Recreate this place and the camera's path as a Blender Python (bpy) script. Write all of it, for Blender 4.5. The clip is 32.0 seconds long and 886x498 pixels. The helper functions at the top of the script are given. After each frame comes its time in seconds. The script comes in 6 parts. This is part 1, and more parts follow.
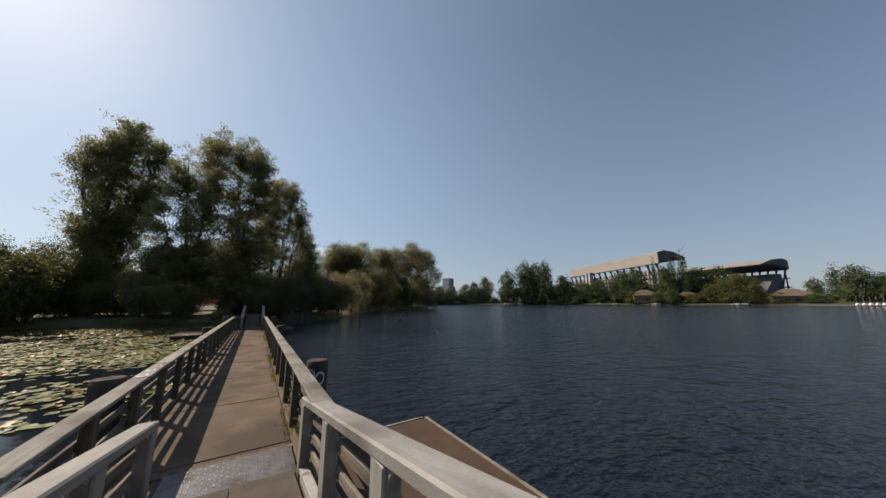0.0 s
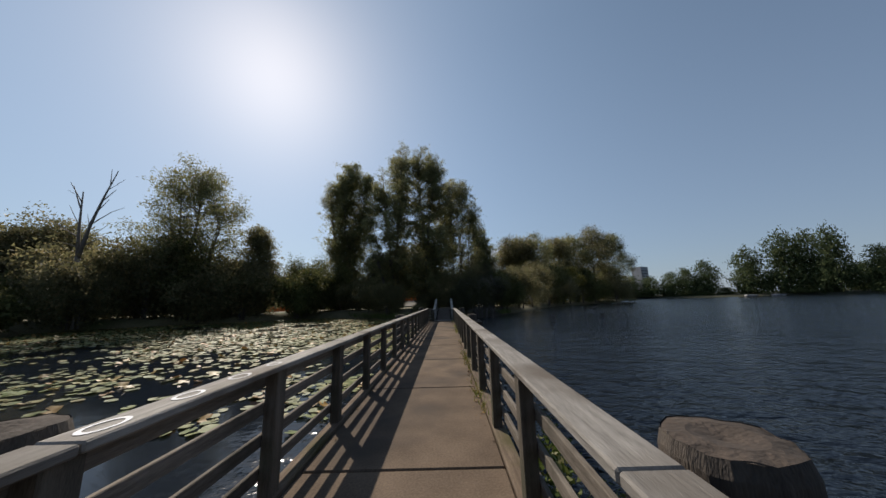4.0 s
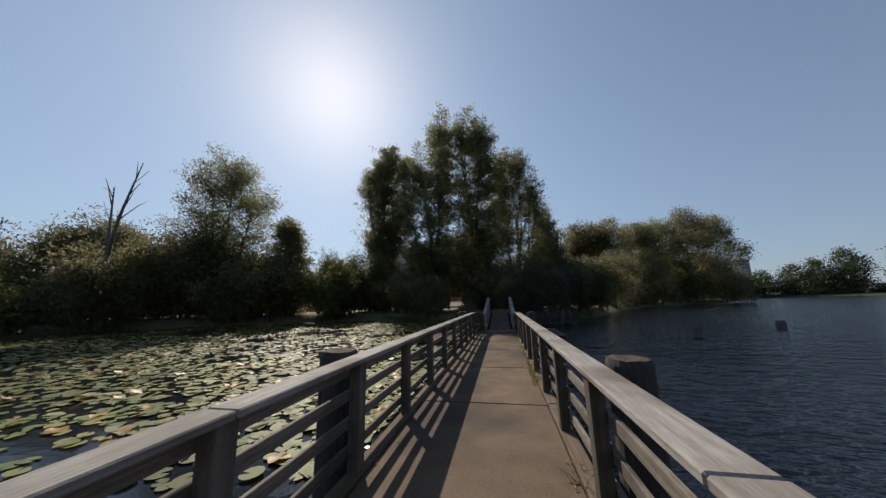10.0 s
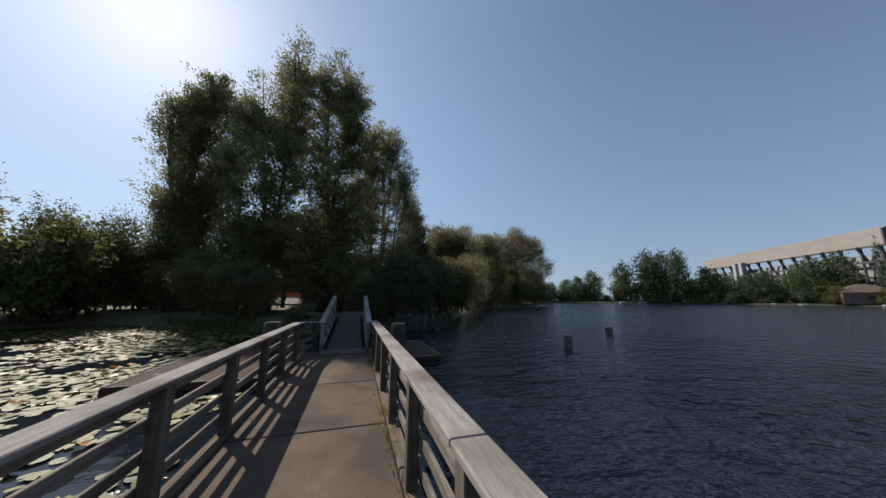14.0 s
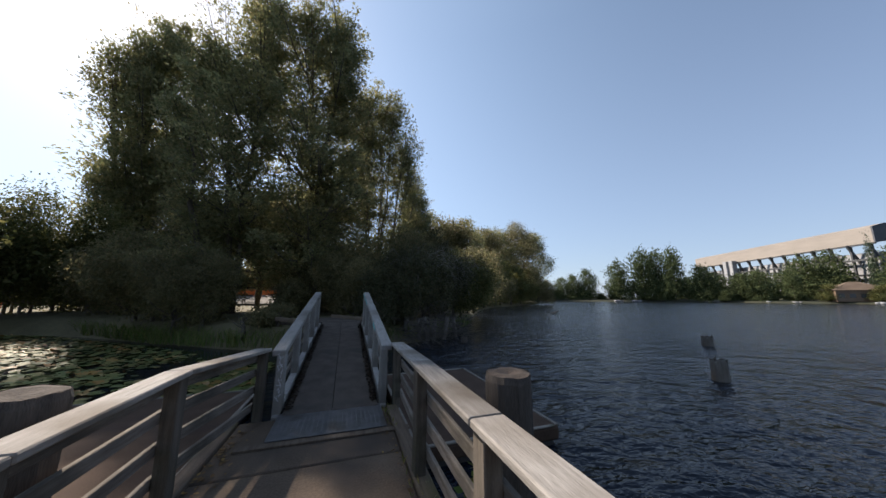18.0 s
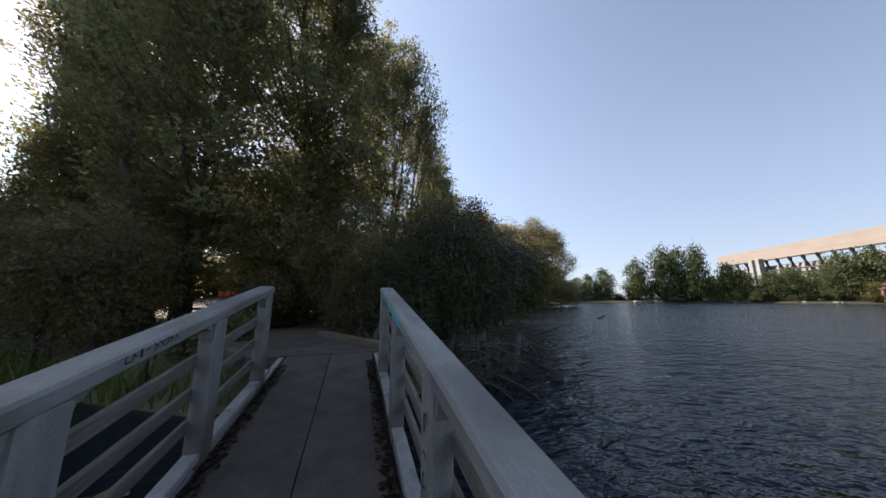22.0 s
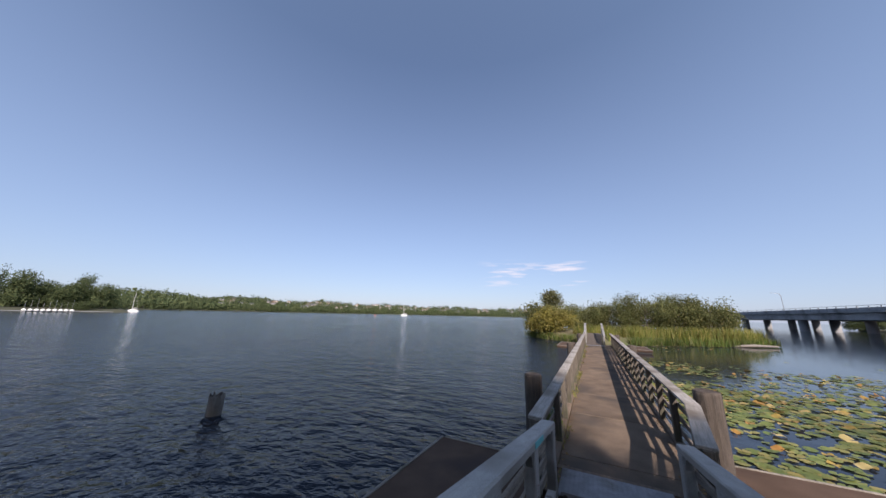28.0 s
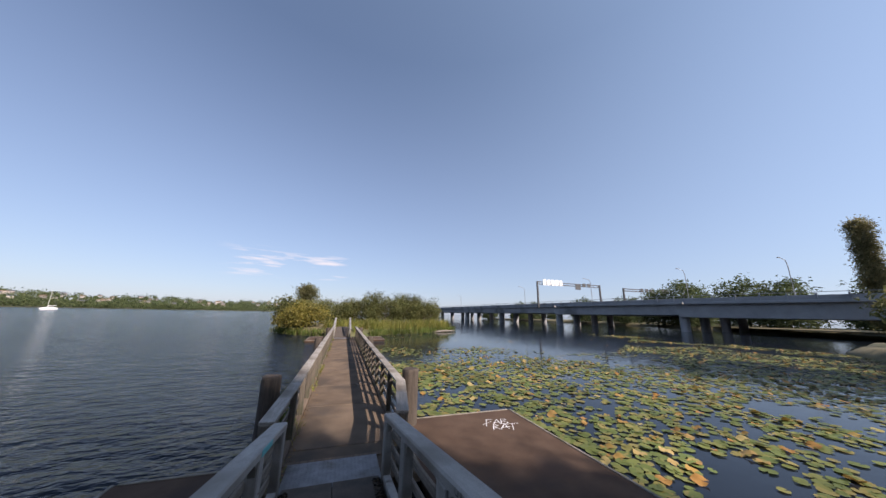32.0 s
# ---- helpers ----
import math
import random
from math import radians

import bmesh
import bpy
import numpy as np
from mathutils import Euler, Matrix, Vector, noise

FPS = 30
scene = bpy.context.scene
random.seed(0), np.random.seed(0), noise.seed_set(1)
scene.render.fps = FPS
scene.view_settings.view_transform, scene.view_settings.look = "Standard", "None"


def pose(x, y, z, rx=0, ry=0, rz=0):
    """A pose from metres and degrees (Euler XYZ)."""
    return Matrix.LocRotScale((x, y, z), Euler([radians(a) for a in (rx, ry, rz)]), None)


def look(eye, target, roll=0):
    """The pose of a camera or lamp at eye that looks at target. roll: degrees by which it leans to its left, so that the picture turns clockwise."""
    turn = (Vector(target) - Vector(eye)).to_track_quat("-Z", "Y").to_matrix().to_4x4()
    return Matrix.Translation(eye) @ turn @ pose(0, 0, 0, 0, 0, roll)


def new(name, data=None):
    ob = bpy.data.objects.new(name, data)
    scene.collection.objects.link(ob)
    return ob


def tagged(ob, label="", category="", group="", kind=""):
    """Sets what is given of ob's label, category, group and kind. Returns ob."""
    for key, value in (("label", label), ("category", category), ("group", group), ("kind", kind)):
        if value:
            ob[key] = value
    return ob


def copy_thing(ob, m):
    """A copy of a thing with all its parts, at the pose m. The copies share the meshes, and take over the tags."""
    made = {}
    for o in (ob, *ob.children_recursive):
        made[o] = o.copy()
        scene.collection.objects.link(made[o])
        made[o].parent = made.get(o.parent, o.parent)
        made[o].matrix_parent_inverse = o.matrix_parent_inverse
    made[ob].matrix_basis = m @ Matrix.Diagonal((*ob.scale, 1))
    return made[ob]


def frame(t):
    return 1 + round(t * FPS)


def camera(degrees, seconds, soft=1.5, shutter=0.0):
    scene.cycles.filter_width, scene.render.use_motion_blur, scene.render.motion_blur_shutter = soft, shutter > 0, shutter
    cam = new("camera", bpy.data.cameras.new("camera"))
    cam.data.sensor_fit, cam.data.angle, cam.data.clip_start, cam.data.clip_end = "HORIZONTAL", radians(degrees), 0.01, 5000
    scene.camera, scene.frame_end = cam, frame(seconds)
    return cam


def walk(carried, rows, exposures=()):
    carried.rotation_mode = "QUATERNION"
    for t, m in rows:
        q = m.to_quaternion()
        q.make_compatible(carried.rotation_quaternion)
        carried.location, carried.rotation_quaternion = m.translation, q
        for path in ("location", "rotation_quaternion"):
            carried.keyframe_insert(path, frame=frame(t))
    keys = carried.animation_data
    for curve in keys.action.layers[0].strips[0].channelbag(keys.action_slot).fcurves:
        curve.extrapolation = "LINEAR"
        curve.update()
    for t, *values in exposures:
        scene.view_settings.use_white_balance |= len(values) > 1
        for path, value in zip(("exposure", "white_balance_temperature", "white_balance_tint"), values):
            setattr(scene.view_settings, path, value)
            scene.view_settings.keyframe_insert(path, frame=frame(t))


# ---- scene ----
# camera: seconds, eye x y z, pitch, roll, yaw (degrees)
cam = camera(115.0, 32.0, soft=1.5)
PATH = [
    (0, 0.173, -28.607, 2.087, 10.58, -0.24, -33.08),
    (0.5, 0.139, -28.155, 2.071, 10.48, -0.36, -25.90),
    (1, 0.139, -27.671, 2.032, 10.40, -0.48, -19.99),
    (1.5, 0.174, -27.123, 1.957, 10.44, -0.66, -15.31),
    (2, 0.224, -26.519, 1.857, 10.45, -0.97, -11.93),
    (2.5, 0.265, -25.884, 1.752, 10.62, -1.32, -8.35),
    (3, 0.287, -25.213, 1.652, 10.62, -1.57, -4.70),
    (3.5, 0.301, -24.482, 1.563, 10.57, -1.65, -0.75),
    (4, 0.326, -23.699, 1.497, 10.59, -1.68, 0.36),
    (4.5, 0.367, -22.895, 1.454, 10.82, -1.73, 4.92),
    (6.5, 0.340, -19.967, 1.660, 10.57, -1.61, 11.31),
    (7, 0.325, -19.436, 1.612, 10.80, -1.57, 11.28),
    (7.5, 0.325, -18.868, 1.607, 10.64, -1.53, 11.41),
    (8, 0.314, -18.228, 1.610, 10.57, -1.51, 11.65),
    (8.5, 0.284, -17.512, 1.584, 10.61, -1.53, 11.62),
    (9, 0.260, -16.770, 1.542, 10.78, -1.58, 11.68),
    (9.5, 0.253, -16.069, 1.515, 10.81, -1.61, 11.60),
    (10, 0.265, -15.427, 1.510, 10.82, -1.59, 11.33),
    (10.5, 0.302, -14.780, 1.517, 10.85, -1.47, 7.15),
    (11, 0.347, -14.072, 1.533, 10.70, -1.23, 0.58),
    (11.5, 0.371, -13.337, 1.561, 10.54, -0.91, -1.77),
    (12, 0.381, -12.628, 1.581, 10.19, -0.59, -4.25),
    (12.5, 0.393, -11.959, 1.578, 10.16, -0.30, -6.00),
    (13, 0.389, -11.320, 1.582, 10.29, -0.05, -12.27),
    (13.5, 0.354, -10.724, 1.620, 10.11, 0.19, -15.10),
    (14, 0.327, -10.203, 1.675, 10.02, 0.38, -16.84),
    (14.5, 0.333, -9.749, 1.720, 10.02, 0.52, -22.79),
    (16.5, 0.226, -6.829, 1.680, 10.00, 0.38, -22.91),
    (17, 0.186, -6.093, 1.658, 10.07, 0.28, -19.57),
    (17.5, 0.163, -5.372, 1.647, 9.93, 0.24, -18.62),
    (18, 0.152, -4.653, 1.631, 9.79, 0.22, -18.73),
    (18.5, 0.150, -3.921, 1.597, 9.94, 0.16, -18.93),
    (19, 0.156, -3.169, 1.557, 10.10, 0.09, -19.23),
    (19.5, 0.168, -2.401, 1.521, 10.02, 0.05, -19.27),
    (20, 0.180, -1.617, 1.490, 10.00, 0.05, -19.47),
    (20.5, 0.197, -0.813, 1.478, 9.89, 0.08, -19.56),
    (21, 0.236, -0.022, 1.499, 9.85, 0.08, -18.25),
    (21.5, 0.300, 0.694, 1.557, 9.83, 0.02, -17.96),
    (22, 0.374, 1.296, 1.639, 10.07, -0.02, -17.22),
    (22.5, 0.439, 1.787, 1.722, 9.98, 0.07, -19.16),
    (23, 0.466, 2.192, 1.797, 10.14, 0.25, -28.76),
    (23.5, 0.458, 2.547, 1.860, 10.45, 0.42, -35.92),
    (24, 0.463, 2.881, 1.915, 10.85, 0.48, -51.70),
    (24.5, 0.490, 3.200, 2.000, 10.98, 0.38, -60.73),
    (26.5, 0.420, 3.935, 2.260, 11.93, 1.79, -105.59),
    (27, 0.320, 4.269, 2.270, 12.83, 1.65, -126.39),
    (27.5, 0.200, 4.496, 2.280, 13.13, 1.47, -141.66),
    (28, 0.139, 4.602, 2.290, 13.12, 1.37, -152.47),
    (28.5, 0.122, 4.647, 2.300, 13.22, 1.39, -158.37),
    (29, 0.116, 4.693, 2.308, 13.31, 1.42, -166.86),
    (29.5, 0.118, 4.748, 2.342, 13.37, 1.38, -174.67),
    (30, 0.125, 4.782, 2.365, 13.20, 1.33, -179.86),
    (30.5, 0.130, 4.794, 2.375, 13.17, 1.27, -183.21),
    (31, 0.130, 4.805, 2.383, 13.13, 1.23, -186.18),
    (31.5, 0.129, 4.822, 2.389, 13.06, 1.22, -192.75),
    (32, 0.129, 4.837, 2.392, 13.00, 1.20, -198.69),
]


def aim(x, y, z, pitch, roll, yaw):
    p, a = radians(pitch), radians(yaw)
    ahead = Vector((-math.sin(a) * math.cos(p), math.cos(a) * math.cos(p), math.sin(p)))
    return look((x, y, z), Vector((x, y, z)) + 2 * ahead, roll)


walk(cam, [(r[0], aim(*r[1:])) for r in PATH],
     exposures=((0.0, 0.18, 7350, 14), (4.0, -0.05, 6850, 12), (10.0, 0.02, 6800, 12), (14.5, 0.2, 6500, 13), (17.0, 0.68, 6800, 15), (20.0, 0.86, 7050, 16), (22.5, 1.1, 7400, 20), (24.5, 1.2, 7250, 20), (27.0, 0.65, 6750, 21), (29.0, 0.8, 6450, 20), (32.0, 0.75, 6800, 20)))

# ---------------------------------------------------------------- light
SUN_AZ, SUN_EL = -34.5, 38.4          # degrees right of +y, above the horizon
sun_dir = Vector((math.sin(radians(SUN_AZ)) * math.cos(radians(SUN_EL)), math.cos(radians(SUN_AZ)) * math.cos(radians(SUN_EL)), math.sin(radians(SUN_EL))))
world = bpy.data.worlds.new("world")
scene.world = world
world.use_nodes = True
wn, wl = world.node_tree.nodes, world.node_tree.links
wn.clear()
sky = wn.new("ShaderNodeTexSky")
sky.sky_type = "NISHITA"
sky.sun_disc = False
sky.sun_elevation, sky.sun_rotation = radians(SUN_EL), radians(SUN_AZ)
sky.altitude, sky.air_density, sky.dust_density, sky.ozone_density = 20, 1.0, 0.5, 2.3
back = wn.new("ShaderNodeBackground")
back.inputs["Strength"].default_value = 0.087
wout = wn.new("ShaderNodeOutputWorld")
# thin wisps of cloud low over the lake
wtc = wn.new("ShaderNodeTexCoord")
wmap = wn.new("ShaderNodeMapping")
wmap.inputs["Scale"].default_value = (5.0, 5.0, 42.0)
wl.new(wtc.outputs["Generated"], wmap.inputs["Vector"])
wno = wn.new("ShaderNodeTexNoise")
wno.inputs["Scale"].default_value, wno.inputs["Detail"].default_value = 1.6, 5.0
wl.new(wmap.outputs["Vector"], wno.inputs["Vector"])
wr = wn.new("ShaderNodeMapRange")
wr.inputs["From Min"].default_value, wr.inputs["From Max"].default_value = 0.55, 0.72
wl.new(wno.outputs["Fac"], wr.inputs["Value"])
wsep = wn.new("ShaderNodeSeparateXYZ")
wl.new(wtc.outputs["Generated"], wsep.inputs["Vector"])


def wband(sock, lo0, lo1, hi0, hi1):
    a = wn.new("ShaderNodeMapRange")
    a.interpolation_type = "SMOOTHSTEP"
    a.inputs["From Min"].default_value, a.inputs["From Max"].default_value = lo0, lo1
    b = wn.new("ShaderNodeMapRange")
    b.interpolation_type = "SMOOTHSTEP"
    b.inputs["From Min"].default_value, b.inputs["From Max"].default_value = hi1, hi0
    m = wn.new("ShaderNodeMath")
    m.operation = "MULTIPLY"
    for n in (a, b):
        wl.new(sock, n.inputs["Value"])
    wl.new(a.outputs[0], m.inputs[0])
    wl.new(b.outputs[0], m.inputs[1])
    return m.outputs[0]


wm1 = wn.new("ShaderNodeMath")
wm1.operation = "MULTIPLY"
wl.new(wband(wsep.outputs["Z"], 0.09, 0.115, 0.165, 0.195), wm1.inputs[0])
wl.new(wband(wsep.outputs["X"], -0.03, 0.05, 0.27, 0.36), wm1.inputs[1])
wm2 = wn.new("ShaderNodeMath")
wm2.operation = "MULTIPLY"
wl.new(wm1.outputs[0], wm2.inputs[0])
wl.new(wr.outputs[0], wm2.inputs[1])
wmix = wn.new("ShaderNodeMixRGB")
wmix.inputs["Color2"].default_value = (6.0, 6.1, 6.6, 1)
wl.new(wm2.outputs[0], wmix.inputs["Fac"])
haze = wn.new("ShaderNodeMixRGB")          # pale haze low over the lake
haze.inputs["Color2"].default_value = (2.55, 3.55, 5.25, 1)
hz = wn.new("ShaderNodeMapRange")
hz.inputs["From Min"].default_value, hz.inputs["From Max"].default_value = 0.72, -0.05
hz.inputs["To Max"].default_value = 0.7
wl.new(wsep.outputs["Z"], hz.inputs["Value"])
wl.new(hz.outputs[0], haze.inputs["Fac"])
wl.new(sky.outputs["Color"], haze.inputs["Color1"])
wl.new(haze.outputs["Color"], wmix.inputs["Color1"])
# broad pale glow of the haze round the sun
wnrm = wn.new("ShaderNodeVectorMath")
wnrm.operation = "NORMALIZE"
wl.new(wtc.outputs["Generated"], wnrm.inputs[0])
wdot = wn.new("ShaderNodeVectorMath")
wdot.operation = "DOT_PRODUCT"
wdot.inputs[1].default_value = sun_dir
wl.new(wnrm.outputs["Vector"], wdot.inputs[0])
whalf = wn.new("ShaderNodeMath")
whalf.operation = "MULTIPLY_ADD"
whalf.inputs[1].default_value, whalf.inputs[2].default_value = 0.5, 0.5
wl.new(wdot.outputs["Value"], whalf.inputs[0])
wpow = wn.new("ShaderNodeMath")
wpow.operation = "POWER"
wpow.inputs[1].default_value = 2.6
wl.new(whalf.outputs[0], wpow.inputs[0])
wglow = wn.new("ShaderNodeVectorMath")
wglow.operation = "SCALE"
wglow.inputs[0].default_value = (1.35, 1.95, 2.35)
wl.new(wpow.outputs[0], wglow.inputs["Scale"])
wadd = wn.new("ShaderNodeVectorMath")
wadd.operation = "ADD"
wl.new(wmix.outputs["Color"], wadd.inputs[0])
wl.new(wglow.outputs["Vector"], wadd.inputs[1])
wl.new(wadd.outputs["Vector"], back.inputs["Color"])
wl.new(back.outputs[0], wout.inputs["Surface"])

sun_data = bpy.data.lights.new("sun", "SUN")
sun_data.energy, sun_data.angle, sun_data.color = 5.0, radians(0.53), (1.0, 0.93, 0.82)
sun = new("sun", sun_data)
sun.matrix_world = look(sun_dir * 50, (0, 0, 0))


# ---------------------------------------------------------------- materials
def material(name):
    m = bpy.data.materials.new(name)
    m.use_nodes = True
    nt = m.node_tree
    return m, nt.nodes, nt.links, nt.nodes["Principled BSDF"]


def ramp(ns, stops):
    r = ns.new("ShaderNodeValToRGB")
    e = r.color_ramp.elements
    while len(e) < len(stops):
        e.new(0.5)
    for k, (p, c) in zip(e, stops):
        k.position, k.color = p, (*c, 1)
    return r


def surface(name, lo, hi, scale=4.0, stretch=(1, 1, 1), rough=0.8, bump=0.3, fine=60.0, stain=None, stain_at=(0.55, 0.7), metal=0.0, dist=0.01, vary=0.25, space="Object", spec=0.5):
    """Two scales of colour variation, a stain, a random tint for each object and a fine relief."""
    m, ns, ln, bsdf = material(name)
    tc = ns.new("ShaderNodeTexCoord")
    if space == "World":
        vec = ns.new("ShaderNodeNewGeometry").outputs["Position"]
    else:
        vec = tc.outputs["Object"]
    mp = ns.new("ShaderNodeMapping")
    mp.inputs["Scale"].default_value = stretch
    ln.new(vec, mp.inputs["Vector"])
    n1 = ns.new("ShaderNodeTexNoise")
    n1.inputs["Scale"].default_value, n1.inputs["Detail"].default_value = scale, 8
    n2 = ns.new("ShaderNodeTexNoise")
    n2.inputs["Scale"].default_value, n2.inputs["Detail"].default_value = fine, 6
    n3 = ns.new("ShaderNodeTexNoise")
    n3.inputs["Scale"].default_value, n3.inputs["Detail"].default_value = scale * 0.31, 9
    for n in (n1, n2):
        ln.new(mp.outputs["Vector"], n.inputs["Vector"])
    ln.new(vec, n3.inputs["Vector"])
    add = ns.new("ShaderNodeMixRGB")
    add.inputs["Fac"].default_value = 0.45
    ln.new(n1.outputs["Fac"], add.inputs["Color1"])
    ln.new(n2.outputs["Fac"], add.inputs["Color2"])
    cr = ramp(ns, ((0.3, lo), (0.7, hi)))
    ln.new(add.outputs["Color"], cr.inputs["Fac"])
    col = cr.outputs["Color"]
    if stain:
        sr = ramp(ns, ((stain_at[0], (0, 0, 0)), (stain_at[1], (1, 1, 1))))
        ln.new(n3.outputs["Fac"], sr.inputs["Fac"])
        mx = ns.new("ShaderNodeMixRGB")
        mx.inputs["Color2"].default_value = (*stain, 1)
        ln.new(sr.outputs["Color"], mx.inputs["Fac"])
        ln.new(col, mx.inputs["Color1"])
        col = mx.outputs["Color"]
    if vary:
        oi = ns.new("ShaderNodeObjectInfo")
        vr = ns.new("ShaderNodeMapRange")
        vr.inputs["To Min"].default_value, vr.inputs["To Max"].default_value = 1 - vary, 1 + vary
        ln.new(oi.outputs["Random"], vr.inputs["Value"])
        mu = ns.new("ShaderNodeVectorMath")
        mu.operation = "SCALE"
        ln.new(col, mu.inputs[0])
        ln.new(vr.outputs[0], mu.inputs["Scale"])
        col = mu.outputs["Vector"]
    ln.new(col, bsdf.inputs["Base Color"])
    bsdf.inputs["Roughness"].default_value, bsdf.inputs["Metallic"].default_value = rough, metal
    bsdf.inputs["Specular IOR Level"].default_value = spec
    if bump:
        bp = ns.new("ShaderNodeBump")
        bp.inputs["Strength"].default_value, bp.inputs["Distance"].default_value = bump, dist
        ln.new(add.outputs["Color"], bp.inputs["Height"])
        ln.new(bp.outputs["Normal"], bsdf.inputs["Normal"])
    return m


def leaf_material(name, c1, c2, c3, through_it=0.35, rough=0.5, spec=0.28):
    """Leaves: a colour for each leaf, some light passing through."""
    m, ns, ln, bsdf = material(name)
    ge = ns.new("ShaderNodeNewGeometry")
    cr = ramp(ns, ((0.0, c1), (0.55, c2), (0.95, c3)))
    ln.new(ge.outputs["Random Per Island"], cr.inputs["Fac"])
    big = ns.new("ShaderNodeTexNoise")
    big.inputs["Scale"].default_value = 0.35
    ln.new(ge.outputs["Position"], big.inputs["Vector"])
    mr = ns.new("ShaderNodeMapRange")
    mr.inputs["From Min"].default_value, mr.inputs["From Max"].default_value = 0.3, 0.7
    mr.inputs["To Min"].default_value, mr.inputs["To Max"].default_value = 0.65, 1.35
    ln.new(big.outputs["Fac"], mr.inputs["Value"])
    sc = ns.new("ShaderNodeVectorMath")
    sc.operation = "SCALE"
    ln.new(cr.outputs["Color"], sc.inputs[0])
    ln.new(mr.outputs[0], sc.inputs["Scale"])
    ln.new(sc.outputs["Vector"], bsdf.inputs["Base Color"])
    bsdf.inputs["Roughness"].default_value = rough
    bsdf.inputs["Specular IOR Level"].default_value = spec
    tr = ns.new("ShaderNodeBsdfTranslucent")
    ln.new(sc.outputs["Vector"], tr.inputs["Color"])
    mx = ns.new("ShaderNodeMixShader")
    mx.inputs["Fac"].default_value = through_it
    ln.new(bsdf.outputs[0], mx.inputs[1])
    ln.new(tr.outputs[0], mx.inputs[2])
    ln.new(mx.outputs[0], ns["Material Output"].inputs["Surface"])
    return m


def water_material():
    m, ns, ln, bsdf = material("lake_water")
    ge = ns.new("ShaderNodeNewGeometry")
    bsdf.inputs["Base Color"].default_value = (0.008, 0.012, 0.019, 1)
    bsdf.inputs["Roughness"].default_value = 0.09
    bsdf.inputs["Specular IOR Level"].default_value = 0.25
    bsdf.inputs["IOR"].default_value = 1.333
    # calm among the lilies (x below -1.5), ruffled by the wind on the open side
    sx = ns.new("ShaderNodeSeparateXYZ")
    ln.new(ge.outputs["Position"], sx.inputs["Vector"])
    calm = ns.new("ShaderNodeMapRange")
    calm.inputs["From Min"].default_value, calm.inputs["From Max"].default_value = -3.0, 2.0
    calm.inputs["To Min"].default_value, calm.inputs["To Max"].default_value = 0.03, 1.0
    ln.new(sx.outputs["X"], calm.inputs["Value"])
    hs = []
    for k, (sc, st, w) in enumerate(((0.9, (0.9, 1.5, 1), 0.9), (2.6, (0.9, 1.6, 1), 0.44), (7.5, (1.0, 1.5, 1), 0.13))):
        mp = ns.new("ShaderNodeMapping")
        mp.inputs["Scale"].default_value = st
        mp.inputs["Rotation"].default_value = (0, 0, radians(20 + 52 * k))
        ln.new(ge.outputs["Position"], mp.inputs["Vector"])
        n = ns.new("ShaderNodeTexNoise")
        n.inputs["Scale"].default_value, n.inputs["Detail"].default_value, n.inputs["Distortion"].default_value = sc, 3, 0.25
        ln.new(mp.outputs["Vector"], n.inputs["Vector"])
        mu = ns.new("ShaderNodeMath")
        mu.operation = "MULTIPLY"
        mu.inputs[1].default_value = w
        ln.new(n.outputs["Fac"], mu.inputs[0])
        hs.append(mu.outputs[0])
    s = hs[0]
    for o in hs[1:]:
        a = ns.new("ShaderNodeMath")
        a.operation = "ADD"
        ln.new(s, a.inputs[0])
        ln.new(o, a.inputs[1])
        s = a.outputs[0]
    g = ns.new("ShaderNodeMath")
    g.operation = "MULTIPLY"
    ln.new(s, g.inputs[0])
    ln.new(calm.outputs[0], g.inputs[1])
    bp = ns.new("ShaderNodeBump")
    bp.inputs["Strength"].default_value, bp.inputs["Distance"].default_value = 1.0, 0.25
    ln.new(g.outputs[0], bp.inputs["Height"])
    ln.new(bp.outputs["Normal"], bsdf.inputs["Normal"])
    return m


M_WATER = water_material()
M_DECK = surface("brown_grey_concrete_deck", (0.075, 0.055, 0.041), (0.18, 0.134, 0.098), scale=1.9, rough=0.9, bump=0.35, fine=48, stain=(0.075, 0.060, 0.050), stain_at=(0.5, 0.62), dist=0.004, vary=0.07, space="World", spec=0.15)
M_FLOAT = surface("rust_brown_float_concrete", (0.048, 0.030, 0.021), (0.10, 0.066, 0.048), scale=2.2, rough=0.9, bump=0.5, fine=70, stain=(0.05, 0.035, 0.03), vary=0.0, space="World", spec=0.15)
M_FLOATEDGE = surface("pale_chipped_float_edge", (0.10, 0.085, 0.07), (0.30, 0.27, 0.23), scale=5, rough=0.9, bump=0.6, fine=40, stain=(0.05, 0.055, 0.025), vary=0.2)
# one near-black tone for the float hulls and the gangway's deck base
M_FLOAT_SIDE = surface("dark_concrete_side", (0.02, 0.02, 0.02), (0.06, 0.05, 0.045), scale=3, rough=0.6, bump=0.4, vary=0.0)
M_WOOD = surface("weathered_rail_wood", (0.07, 0.058, 0.047), (0.27, 0.235, 0.20), scale=4.0, stretch=(10, 0.7, 10), rough=0.85, bump=0.8, fine=22, stain=(0.06, 0.055, 0.045), vary=0.2, spec=0.15)
M_CAP = surface("grey_weathered_cap_board", (0.15, 0.138, 0.124), (0.35, 0.327, 0.30), scale=4.0, stretch=(10, 0.7, 10), rough=0.75, bump=0.8, fine=22, stain=(0.13, 0.11, 0.09), stain_at=(0.48, 0.66), vary=0.2, spec=0.15)
